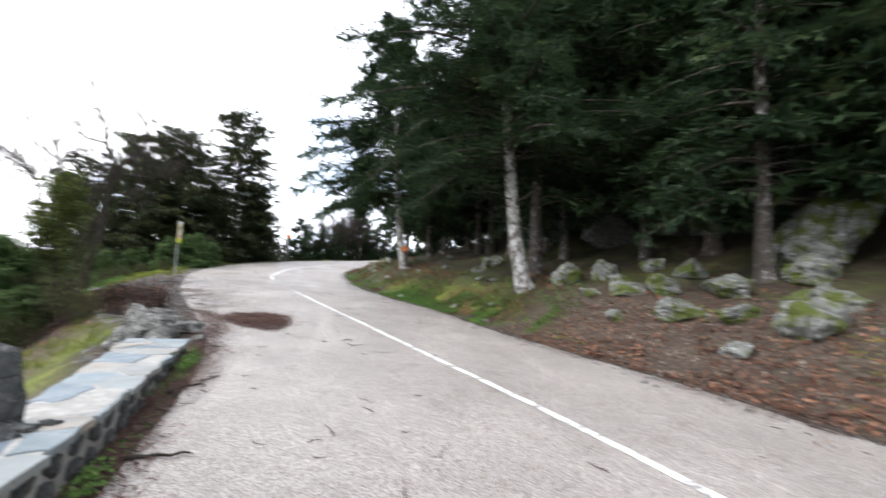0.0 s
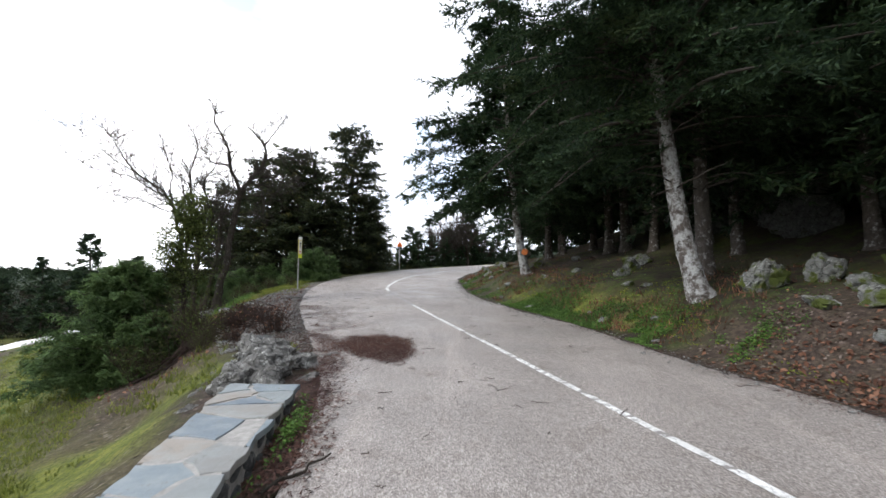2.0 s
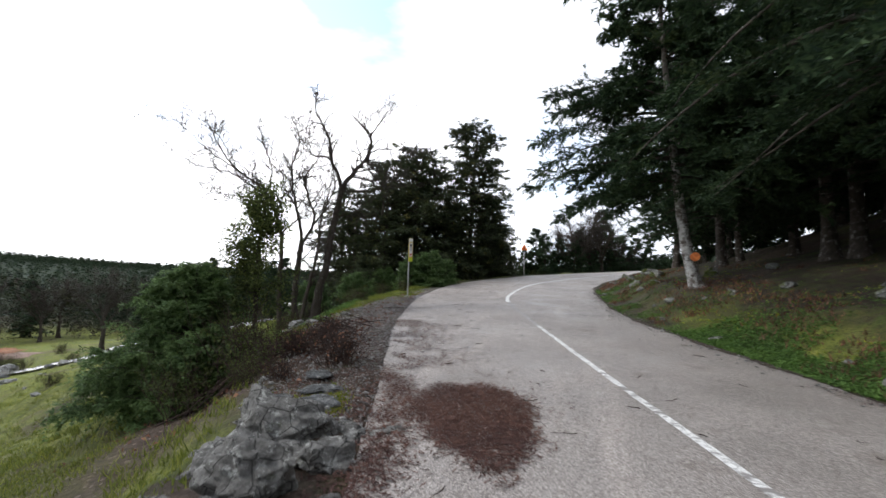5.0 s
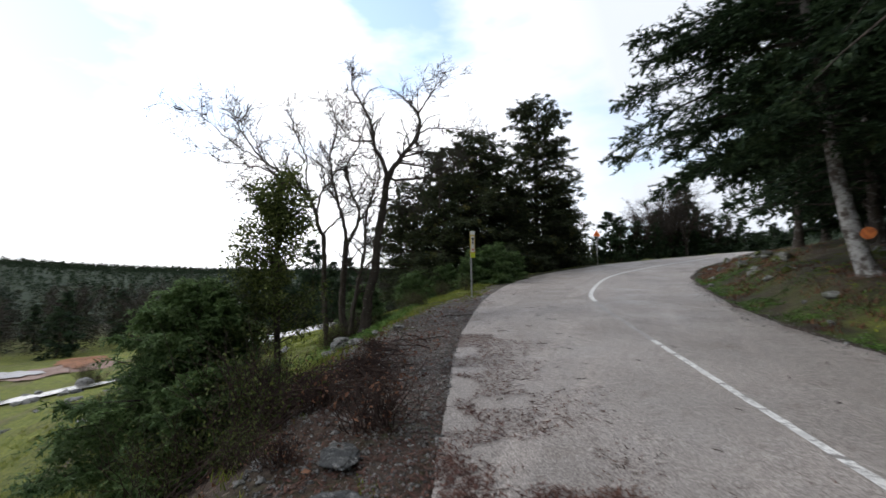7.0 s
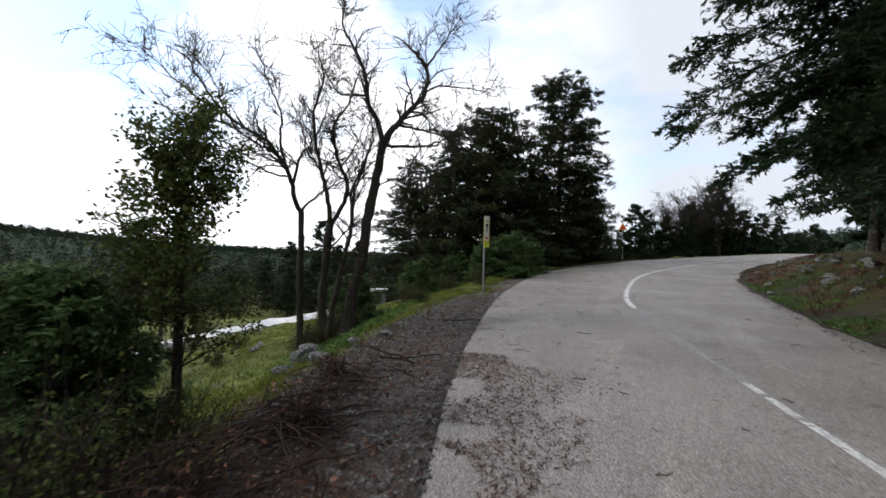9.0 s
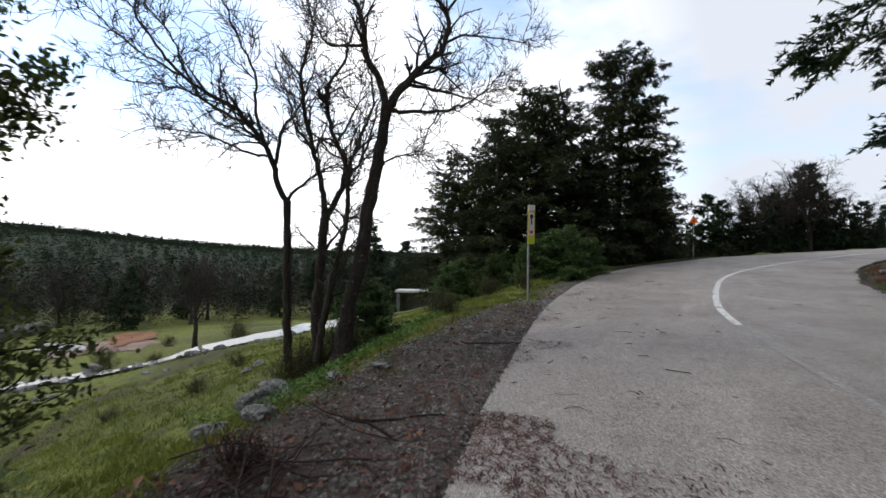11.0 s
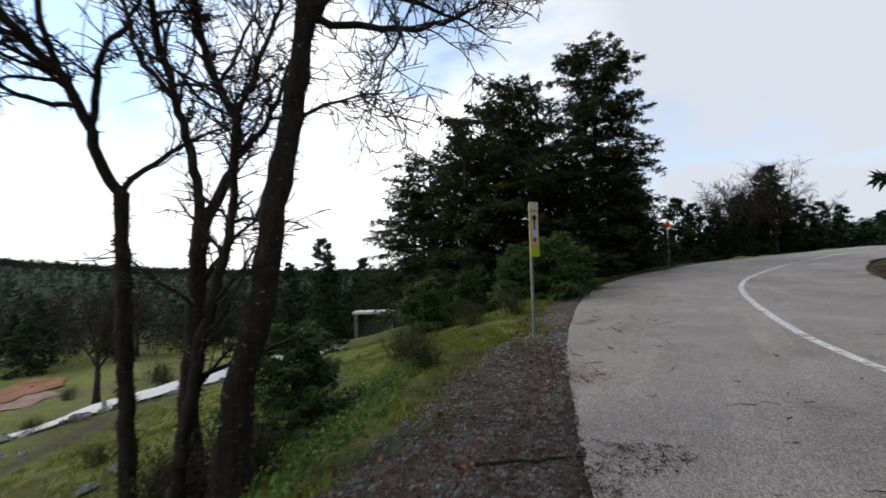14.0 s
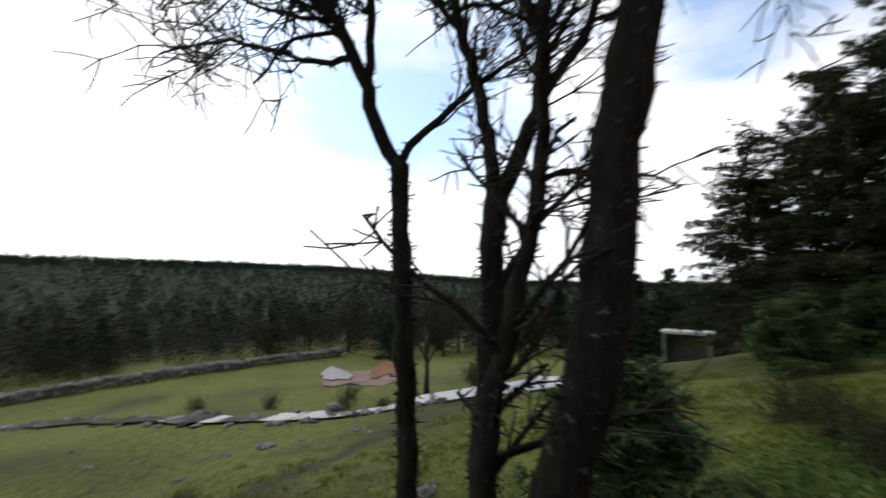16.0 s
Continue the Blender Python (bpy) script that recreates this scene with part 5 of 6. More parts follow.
def build_bench():
    top = 0.29
    bench = thing("stone_bench", (0, 0, 0), "low roadside wall capped with bluish flagstones", "bench")

    def across(y):
        xr = np.interp(y, [-1.6, 0.1, 1.3, 4.35], [-0.66, -0.79, -0.92, -1.35])
        xl = np.interp(y, [-1.6, 1.4, 2.6, 4.35], [-1.30, -1.50, -1.74, -2.12])
        return xl, xr

    ys = np.linspace(-1.6, 4.32, 30)
    V = []
    for y in ys:
        xl, xr = across(y)
        V += [(xl + 0.04, y, -0.5), (xr - 0.05, y, -0.5), (xr - 0.05, y, top - 0.005), (xl + 0.04, y, top - 0.005)]
    F = [(i * 4 + a, i * 4 + b, i * 4 + 4 + b, i * 4 + 4 + a) for i in range(29) for a, b in ((0, 1), (1, 2), (2, 3), (3, 0))] + [(0, 1, 2, 3), (116, 117, 118, 119)]
    part("core", mesh_np("core", V, F), MAT["mortar"], bench)
    rng = np.random.RandomState(21)
    seeds = []
    for k in range(15):
        y = -1.5 + k * 0.405
        n = 2 if k % 3 else 1
        for j in range(n + (k % 4 == 1)):
            seeds.append(Vector(((j + 0.5) / (n + (k % 4 == 1)) * 0.7 + rng.uniform(-0.13, 0.13), y + rng.uniform(-0.24, 0.24))))
    for i, p in enumerate(seeds):
        cell = [Vector((0, -1.62)), Vector((0.7, -1.62)), Vector((0.7, 4.36)), Vector((0, 4.36))]
        for j, q in enumerate(seeds):
            if i != j and cell:
                cell = clip_cell(cell, p, q)
        if len(cell) < 3:
            continue
        mid = sum(cell, Vector((0, 0))) / len(cell)
        ring = []
        for a, b in zip(cell, cell[1:] + cell[:1]):
            for f in (0.0, 0.35, 0.7):
                v = a.lerp(b, f)
                v = mid + (v - mid) * (1 - 0.02 / max(0.05, (v - mid).length)) + Vector(rng.normal(size=2)) * 0.014
                ring.append(v)
        bm = bmesh.new()
        hi = top + rng.uniform(-0.006, 0.008)
        rows = []
        for dz, k in ((-0.05, 1.0), (-0.006, 1.0), (0.0, 0.975)):
            row = []
            for v in ring:
                w = mid + (v - mid) * k
                xl, xr = across(w.y)
                row.append(bm.verts.new((xl + (xr - xl) * w.x / 0.7, w.y, hi + dz)))
            rows.append(row)
        for r0, r1 in zip(rows, rows[1:]):
            for a in range(len(ring)):
                b = (a + 1) % len(ring)
                bm.faces.new((r0[a], r0[b], r1[b], r1[a]))
        bm.faces.new(rows[-1])
        part("flagstone", bm, MAT["flag"], bench)
    face = [rock_mesh(300 + i, (0.1, 0.055, 0.075), 6, 2, 0.2) for i in range(6)]
    for k in range(64):
        y = -1.55 + (k // 3) * 0.27 + rng.uniform(-0.05, 0.05)
        z = (0.17, 0.05, -0.07)[k % 3] + rng.uniform(-0.02, 0.02)
        if z < road_z(y) - 0.12:
            continue
        xr = across(y)[1]
        o = part("stone", face[k % 6], MAT["slab"], bench)
        o.matrix_basis = pose(xr - 0.06, y, z, rng.uniform(-12, 12), rng.uniform(-12, 12), 90 + rng.uniform(-14, 14))
    # upright slab and its packing stones
    bm = bmesh.new()
    rows = [(0.0, 0.135, 0.08, 0.0), (0.15, 0.13, 0.075, 0.005), (0.3, 0.115, 0.065, 0.02), (0.42, 0.095, 0.055, 0.035), (0.5, 0.075, 0.04, 0.04), (0.55, 0.02, 0.02, -0.02)]
    rings = []
    for z, w, d, dx in rows:
        rings.append([bm.verts.new((dx + w * math.cos(a) * (1 if abs(math.cos(a)) > 0.3 else 0.8), d * math.sin(a), z)) for a in [i * math.pi / 6 for i in range(12)]])
    for r0, r1 in zip(rings, rings[1:]):
        for a in range(12):
            bm.faces.new((r0[a], r0[(a + 1) % 12], r1[(a + 1) % 12], r1[a]))
    bm.faces.new(rings[-1])
    bmesh.ops.subdivide_edges(bm, edges=bm.edges[:], cuts=2, use_grid_fill=True)
    for v in bm.verts:
        v.co += Vector((noise.noise(v.co * 9), noise.noise(v.co * 9 + Vector((5, 0, 0))), 0.4 * noise.noise(v.co * 7))) * 0.022
    slab = part("standing_stone", bm, MAT["slab"])
    slab.matrix_basis = pose(-1.36, 0.98, 0.24, 4, -6, 12)
    tagged(slab, "jagged upright dark slate slab set on the bench", "standing stone")
    for i, (x, y, k) in enumerate(((-1.16, 0.88, 0.07), (-1.2, 0.76, 0.07), (-1.38, 0.78, 0.07), (-1.1, 0.98, 0.05), (-1.3, 0.68, 0.06), (-1.48, 0.86, 0.06))):
        rock((x, y), (k * 1.2, k, k * 0.7), 320 + i, "grey packing stone at the foot of the slab", "slab", group="packing stones", turn=i * 57, z=top - 0.01, sink=0.3)


build_bench()


# ---- signs ----
def box(bm, w, d, h, at, bevel=0.0):
    r = bmesh.ops.create_cube(bm, size=1.0, matrix=Matrix.Translation(at) @ Matrix.Diagonal((w, d, h, 1)))
    if bevel:
        bmesh.ops.bevel(bm, geom=list({e for v in r["verts"] for e in v.link_edges}), offset=bevel, segments=2, affect="EDGES")
    return bm


def post(name, h, r, mat, parent, at=(0, 0)):
    bm = bmesh.new()
    bmesh.ops.create_cone(bm, cap_ends=True, segments=14, radius1=r, radius2=r, depth=h + 0.3, matrix=Matrix.Translation((at[0], at[1], h / 2 - 0.15)))
    return part(name, bm, MAT[mat], parent)


def build_signs():
    z = gz(-6.65, 19.45)
    t = thing("information_sign", (-6.65, 19.45, z), "narrow yellow-edged sign on a steel post", "sign", turn=58)
    top = 3.17 - z
    post("post", top - 0.02, 0.026, "steel", t)
    p = part("panel", box(bmesh.new(), 0.20, 0.016, 0.95, (0.05, -0.036, top - 0.475), 0.004), MAT["sign_yellow"], t)
    y = -0.0465
    part("field", box(bmesh.new(), 0.145, 0.004, 0.56, (0.05, y, top - 0.46)), MAT["sign_white"], p, "white middle field")
    part("header", box(bmesh.new(), 0.194, 0.004, 0.13, (0.05, y, top - 0.07)), MAT["sign_white"], p, "pale header strip")
    part("footer", box(bmesh.new(), 0.194, 0.004, 0.15, (0.05, y, top - 0.87)), MAT["sign_lime"], p, "lime green footer")
    bm = bmesh.new()
    bmesh.ops.create_cone(bm, cap_ends=True, segments=20, radius1=0.05, radius2=0.05, depth=0.004, matrix=Matrix.Translation((0.05, y - 0.003, top - 0.28)) @ Matrix.Rotation(math.pi / 2, 4, "X"))
    box(bm, 0.035, 0.004, 0.16, (0.05, y - 0.0035, top - 0.4))
    part("pictogram", bm, MAT["sign_black"], p, "dark pictogram")
    part("mark", box(bmesh.new(), 0.08, 0.004, 0.07, (0.05, y - 0.003, top - 0.66)), MAT["sign_red"], p, "small red mark")
    z = gz(-5.1, 46.0)
    t = thing("warning_sign", (-5.1, 46.0, z), "orange triangular warning sign on a post", "sign", turn=8)
    h = 4.75 - z
    post("post", h + 0.3, 0.035, "steel", t)
    bm = bmesh.new()
    vs = [bm.verts.new((a, yy, h + b)) for yy in (-0.045, -0.06) for a, b in ((-0.33, -0.2), (0.33, -0.2), (0.0, 0.38))]
    bm.faces.new(vs[:3])
    bm.faces.new(vs[3:])
    for i in range(3):
        bm.faces.new((vs[i], vs[(i + 1) % 3], vs[3 + (i + 1) % 3], vs[3 + i]))
    p = part("panel", bm, MAT["sign_orange"], t)
    bm = bmesh.new()
    vs = [bm.verts.new((a, -0.065, h + b)) for a, b in ((-0.1, -0.12), (0.1, -0.12), (0.0, 0.14))]
    bm.faces.new(vs)
    part("field", bm, MAT["sign_red"], p, "dark red symbol")


build_signs()


# ---- meadow: stream, wall, clay pit, shelter ----
def course(points, step):
    pts = np.array(points, float)
    d = np.r_[0, np.cumsum(np.hypot(*np.diff(pts, axis=0).T))]
    s = np.arange(0, d[-1], step)
    xy = np.stack([np.interp(s, d, pts[:, i]) for i in range(2)], -1)
    k = np.ones(9) / 9
    return np.stack([np.convolve(np.pad(xy[:, i], 4, mode="edge"), k, mode="valid") for i in range(2)], -1)


def build_meadow():
    c = course([(-52, -10), (-40, 4.5), (-33, 10), (-27.5, 14), (-24.5, 17.2), (-22, 21), (-20, 25), (-19, 29)], 0.5)
    t = np.gradient(c, axis=0)
    nrm = np.stack([-t[:, 1], t[:, 0]], -1) / np.linalg.norm(t, axis=1)[:, None]
    w = (0.58 + 0.25 * lumps(c[:, 0], c[:, 1], 0.8, 12) + 0.25 * np.clip((c[:, 1] - 16) / 8, 0, 1))[:, None]
    z = np.max([ground_z(q[:, 0], q[:, 1]) for q in (c, c - nrm * w, c + nrm * w)], 0) + 0.1
    V = np.concatenate([np.c_[c - nrm * w, z], np.c_[c + nrm * w, z]])
    n = len(c)
    i = np.arange(n - 1)
    tagged(part("stream", mesh_np("stream", V, np.stack([i, i + 1, i + 1 + n, i + n], -1), True), MAT["water"]), "narrow stream crossing the meadow", "stream", kind="structure")
    rng = np.random.RandomState(33)
    wall = thing("stone_wall", (0, 0, 0), "long low dry stone wall across the meadow", "wall")
    blocks = [rock_mesh(400 + k, (0.55, 0.4, 0.38), 9, 2, 0.15) for k in range(5)]
    for k, (x, y) in enumerate(course([(-53, -12), (-55.5, -3.6), (-57, 0.3), (-59.8, 11.8), (-61, 17), (-60.5, 22.3), (-62, 25)], 0.62)):
        for row in range(2):
            o = part("stone", blocks[(k + 2 * row) % 5], MAT["bare_rock"], wall)
            o.matrix_basis = pose(x + 0.2 * row, y + 0.3 * row, gz(x, y) + 0.25 + 0.5 * row + rng.uniform(-0.08, 0.1), 0, 0, rng.uniform(0, 360))
    for k in range(95):
        j = rng.randint(0, n - 1)
        sg = rng.choice([-1, 1])
        x, y = c[j] + nrm[j] * sg * (w[j] + rng.uniform(0.1, 0.5))
        q = rng.uniform(0.1, 0.28)
        rock((x, y), (q * 1.3, q, q * 0.7), 420 + k, "pale stone on the bank of the stream", "bare_rock" if k % 3 else "slab", group="stones along the stream", turn=k * 40, sub=2, sink=0.25)
    # clay pit with a pool
    a = np.linspace(0, 2 * np.pi, 48, endpoint=False)
    for nm, cx, cy, rx, ry, rot, mat, lift, lab, cat in (("clay_pit", -38.6, 21.4, 6.4, 2.5, 170, "clay", 0.06, "bare patch of reddish clay in the meadow", "clay"),
                                                        ("clay_bank", -43.6, 25.2, 7.2, 1.7, 158, "orange_clay", 0.12, "strip of orange clay along the pit", "clay"),
                                                        ("pool", -43.4, 20.4, 6.0, 1.15, 171, "mud_water", 0.14, "shallow muddy pool in the clay", "pool")):
        r = 1 + 0.10 * np.sin(a * 2 + cx) + 0.10 * np.sin(a * 3 + cy) + 0.08 * np.sin(a * 5 + cx * 2) + 0.07 * np.sin(a * 9 + 1) + 0.04 * np.sin(a * 17)
        co, si = math.cos(radians(rot)), math.sin(radians(rot))
        rings = []
        for q in np.linspace(0.05, 1, 14):
            us, vs = np.cos(a) * r * rx * q, np.sin(a) * r * ry * q
            xs, ys = cx + us * co - vs * si, cy + us * si + vs * co
            rings.append(np.c_[xs, ys, ground_z(xs, ys) + lift])
        k = np.arange(48)
        F = np.concatenate([np.stack([j * 48 + k, j * 48 + (k + 1) % 48, j * 48 + 48 + (k + 1) % 48, j * 48 + 48 + k], -1) for j in range(13)])
        me = mesh_np(nm, np.concatenate(rings), F, True)
        tagged(part(nm, me, MAT[mat]), lab, cat, kind="structure")
    # shelter
    x, y = -33.2, 49.6
    z = gz(x, y)
    t = thing("shelter", (x, y, z), "small stone shelter with a flat white slab roof", "shelter", turn=30)
    h = -2.1 - z
    part("roof", box(bmesh.new(), 4.2, 2.6, 0.24, (0, 0, h - 0.12), 0.04), MAT["concrete"], t)
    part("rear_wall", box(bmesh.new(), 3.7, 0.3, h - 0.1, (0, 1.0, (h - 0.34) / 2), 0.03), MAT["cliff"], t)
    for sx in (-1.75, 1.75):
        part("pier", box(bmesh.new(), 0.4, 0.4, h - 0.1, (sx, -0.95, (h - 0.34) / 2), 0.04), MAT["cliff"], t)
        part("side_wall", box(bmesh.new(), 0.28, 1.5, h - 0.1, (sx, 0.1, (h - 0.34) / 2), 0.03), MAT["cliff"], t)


build_meadow()


# ---- far woods ----
def build_far_woods():
    rng = np.random.RandomState(77)

    def wood(name, count, r_lo, r_hi, az_lo, az_hi, h_lo, h_hi, per, tri, mat, label, keep=None):
        r = np.sqrt(rng.uniform(r_lo**2, r_hi**2, count))
        az = np.radians(rng.uniform(az_lo, az_hi, count))
        x, y = r * np.cos(az), r * np.sin(az) + 10
        if keep is not None:
            k = keep(x, y)
            x, y = x[k], y[k]
        n = len(x)
        z = ground_z(x, y, False)
        h = rng.uniform(h_lo, h_hi, n)
        f = rng.uniform(0.0, 1.0, (n, per)) ** 0.8
        a = rng.uniform(0, 6.28, (n, per))
        wide = np.where(rng.uniform(size=n) < 0.5, 0.26, 0.36)[:, None]
        ball = (rng.uniform(size=n) < 0.72)[:, None]
        h = np.where(ball[:, 0], h * 0.72, h)
        prof = np.where(ball, np.sqrt(np.clip(1 - (1.7 * f - 0.75) ** 2, 0.03, 1)) * 1.25, np.sqrt(np.clip(1 - f, 0.02, 1)))
        rad = h[:, None] * wide * prof * rng.uniform(0.4, 1.0, (n, per))
        o = np.stack([x[:, None] + np.cos(a) * rad, y[:, None] + np.sin(a) * rad, z[:, None] + h[:, None] * (0.02 + f * 0.98)], -1)
        s = tri * (h / h_hi)[:, None, None]
        e1, e2 = rng.normal(size=(n, per, 3)), rng.normal(size=(n, per, 3))
        e1[..., 2] *= 0.6
        e2[..., 2] = -np.abs(e2[..., 2]) * 0.7
        V = np.stack([o, o + e1 * s, o + e2 * s], 2).reshape(-1, 3)
        tagged(part(name, mesh_np(name, V, np.arange(len(V)).reshape(-1, 3)), MAT[mat]), label, "trees", kind="stuff")

    open_land = lambda x, y: (np.hypot(x + 3, y - 10) > 58.5) & (x < np.where(y < 24, np.interp(y, [-12, 0, 12, 24], [-56, -60, -62.5, -63.5]), 90)) & (left_edge(np.clip(y, -60, 130)) - x > 8)
    for x, y, k in ((-70, 17, 0.8), (-66, 31, 0.7), (-61, 38, 0.9), (-53, 46, 0.8), (-72, -2, 0.8), (-47, 50, 0.9), (-4.8, 50.6, 0.6), (-3.4, 50, 0.76), (-2.0, 51.2, 0.7), (-0.5, 52.5, 0.68)):
        again(SAVED["cone"], (x, y), x * 37 % 360, k, "dark conifer at the edge of the wood")
    again(SAVED["cone"], (-57.5, 29.5), 20, 0.95, "slim dark conifer rising above the far wood").rotation_euler[1] = 0.16
    wood("wood_edge", 760, 58, 100, 108, 215, 2.5, 6.2, 280, 0.25, "far_mixed", "dark mixed wood beyond the meadow", open_land)
    wood("bare_wood", 420, 58, 92, 118, 205, 2.5, 5.5, 220, 0.17, "far_brown", "brown leafless thicket beyond the meadow", open_land)
    wood("near_wood", 1200, 95, 190, 84, 215, 3.5, 6, 110, 0.45, "far_mixed", "dark conifer wood on the lower slopes", open_land)
    wood("hill_wood", 9000, 185, 480, 55, 215, 3, 6.5, 30, 0.8, "far_tree", "conifer woods covering the far hills")
    wood("ridge_wood", 5200, 380, 480, 95, 215, 3, 5.5, 36, 0.85, "far_tree", "conifer woods along the far ridge")
    wood("crest_wood", 300, 95, 190, 50, 84, 5, 9, 90, 0.7, "far_tree", "dark woods on the hill beyond the crest")


build_far_woods()


# ---- litter, grass and small stones ----
def normals_at(x, y):
    e = 0.05
    n = np.stack([-(ground_z(x + e, y) - ground_z(x - e, y)) / (2 * e), -(ground_z(x, y + e) - ground_z(x, y - e)) / (2 * e), np.ones_like(x)], -1)
    return n / np.linalg.norm(n, axis=1, keepdims=True)


def surface(x, y):
    """Height of road or ground, whichever is on top."""
    on = (x > left_edge(y)) & (x < right_edge(y))
    crown = 0.012 * np.sin(np.pi * np.clip((x - left_edge(y)) / (right_edge(y) - left_edge(y)), 0, 1))
    return np.where(on, road_z(y) + crown, ground_z(x, y))


def stuff(name, v, f, mat, label, category):
    return tagged(part(name, mesh_np(name, v, f), MAT[mat]), label, category, kind="stuff")


def build_litter():
    rng = np.random.RandomState(88)
    # fallen oak leaves on the bank
    y = rng.uniform(-3.0, 7.6, 5200)
    x = right_edge(y) + 0.05 + np.abs(rng.normal(size=5200)) * 1.15
    keep = (lumps(x, y, 1.6, 21) + 0.4 * lumps(x, y, 4.5, 22) > np.interp(y, [4, 6], [-0.9, -0.3])) & (rng.uniform(size=5200) < np.clip((6.9 - y) / 2.6, 0, 1))
    x, y = x[keep], y[keep]
    x2, y2 = rng.uniform(4.5, 9, 700), rng.uniform(-1, 9, 700)
    x3 = rng.uniform(-6.6, -3.2, 520)
    y3 = rng.uniform(6.8, 14.5, 520)
    k3 = left_edge(y3) - x3 > 0.3
    y4 = rng.uniform(9, 21, 380)
    x4 = left_edge(y4) - rng.uniform(0.15, 1.35, 380) * gravel_width(y4)
    x, y = np.r_[x, x2, x3[k3], x4], np.r_[y, y2, y3[k3], y4]
    P = np.stack([x, y, surface(x, y) + rng.uniform(0.005, 0.06, len(x))], -1)
    N = normals_at(x, y) + rng.normal(size=P.shape) * 0.4
    N /= np.linalg.norm(N, axis=1, keepdims=True)
    stuff("fallen_leaves", *leaf_quads(P, N, rng, 0.07, 0.62, 0.35), "leaf", "curled reddish-brown oak leaves on the bank", "leaves")

    # fallen needles in a round patch, a strip along the bench and thin drifts on the road
    def needles(x, y, ln, wd):
        n = len(x)
        a = rng.uniform(0, 6.28, n)
        L = ln * rng.uniform(0.5, 1.4, (n, 1))
        d = np.stack([np.cos(a), np.sin(a), rng.uniform(-0.1, 0.25, n)], -1) * L
        s = np.stack([-np.sin(a), np.cos(a), np.zeros(n)], -1) * wd
        P = np.stack([x, y, surface(x, y) + rng.uniform(0.004, 0.022, n)], -1)
        return np.stack([P - s, P + s, P + d], 1).reshape(-1, 3), np.arange(3 * n).reshape(-1, 3)

    n = 9000
    r, a = np.sqrt(rng.uniform(0, 1, n)) * (1 + 0.12 * rng.normal(size=n)), rng.uniform(0, 6.28, n)
    r = np.abs(r) * (1 + 0.10 * np.sin(a * 3) + 0.06 * np.sin(a * 7))
    px, py = r * 0.56 * np.cos(a), r * 1.05 * np.sin(a)
    cs, sn = math.cos(0.38), math.sin(0.38)
    px, py = -0.98 + px * cs - py * sn, 7.05 + px * sn + py * cs
    v1, f1 = needles(px, py, 0.075, 0.007)
    by = rng.uniform(-3, 8.2, 9000)
    bx = np.interp(by, [-3, 0, 4.3, 6.5, 8.2], [-0.5, -0.7, -1.25, -1.6, -2.5]) + rng.normal(size=9000) * 0.16 + 0.12 * lumps(by, by * 0, 2, 3)
    v2, f2 = needles(bx, by, 0.07, 0.008)
    dy = np.r_[rng.uniform(7.0, 13.5, 10000), rng.uniform(12.5, 23, 9000)]
    dx = left_edge(dy) + np.abs(rng.normal(size=19000)) * 0.85
    kd = (lumps(dx, dy, 1.7, 31) + 0.6 * lumps(dx, dy, 5, 32) > 0.5) & (rng.uniform(size=19000) < 0.65)
    v3, f3 = needles(dx[kd], dy[kd], 0.07, 0.007)
    sy = rng.uniform(6.5, 19, 9000)
    sx = left_edge(sy) - rng.uniform(0.0, 1.0, 9000) * gravel_width(sy)
    v4, f4 = needles(sx, sy, 0.08, 0.008)
    V, F, b = [], [], 0
    ry = rng.uniform(-3, 24, 6000)
    rx = right_edge(ry) - 0.10 + rng.normal(size=6000) * 0.14
    kr = lumps(rx, ry, 1.3, 33) + 0.5 * lumps(rx, ry, 6, 34) > 0.0
    v5, f5 = needles(rx[kr], ry[kr], 0.06, 0.006)
    for v, f in ((v1, f1), (v2, f2), (v3, f3), (v4, f4), (v5, f5)):
        V.append(v)
        F.append(f + b)
        b += len(v)
    stuff("needle_litter", np.concatenate(V), np.concatenate(F), "needle_litter", "reddish-brown fallen needles drifted on road and verge", "litter")

    # twigs scattered over road and verge
    paths = []
    ty = rng.uniform(-2, 26, 320)
    tx = np.where(rng.uniform(size=320) < 0.65, left_edge(ty) + rng.uniform(-1.6, 2.2, 320), rng.uniform(left_edge(ty), right_edge(ty)))
    for x, y in zip(tx, ty):
        L, a = 0.05 + 0.22 * rng.uniform() ** 2, rng.uniform(0, 6.28)
        s = np.linspace(-0.5, 0.5, 5)
        p = np.stack([x + s * L * math.cos(a), y + s * L * math.sin(a), np.zeros(5)], -1) + rng.normal(size=(5, 3)) * 0.012
        p[:, 2] = surface(p[:, 0], p[:, 1]) + 0.008 + np.abs(rng.normal(size=5)) * 0.006
        paths.append((p, np.linspace(0.0045, 0.0025, 5) * rng.uniform(0.6, 1.3)))
    v, f = tubes(paths, 4)
    stuff("fallen_twigs", v, f, "red_twig", "small dark twigs scattered over the road", "twigs")
    for x, y, L, a in ((-0.82, 2.75, 0.62, 60), (-0.55, 1.15, 0.35, 5), (-4.9, 12.4, 0.9, 40), (-5.4, 15.2, 0.8, 30), (-4.6, 10.2, 1.1, 50), (-4.1, 9.0, 0.9, 70)):
        s = np.linspace(-0.5, 0.5, 8)
        p = np.stack([x + s * L * math.cos(radians(a)), y + s * L * math.sin(radians(a)), np.zeros(8)], -1) + rng.normal(size=(8, 3)) * 0.015
        p[:, 2] = surface(p[:, 0], p[:, 1]) + 0.022
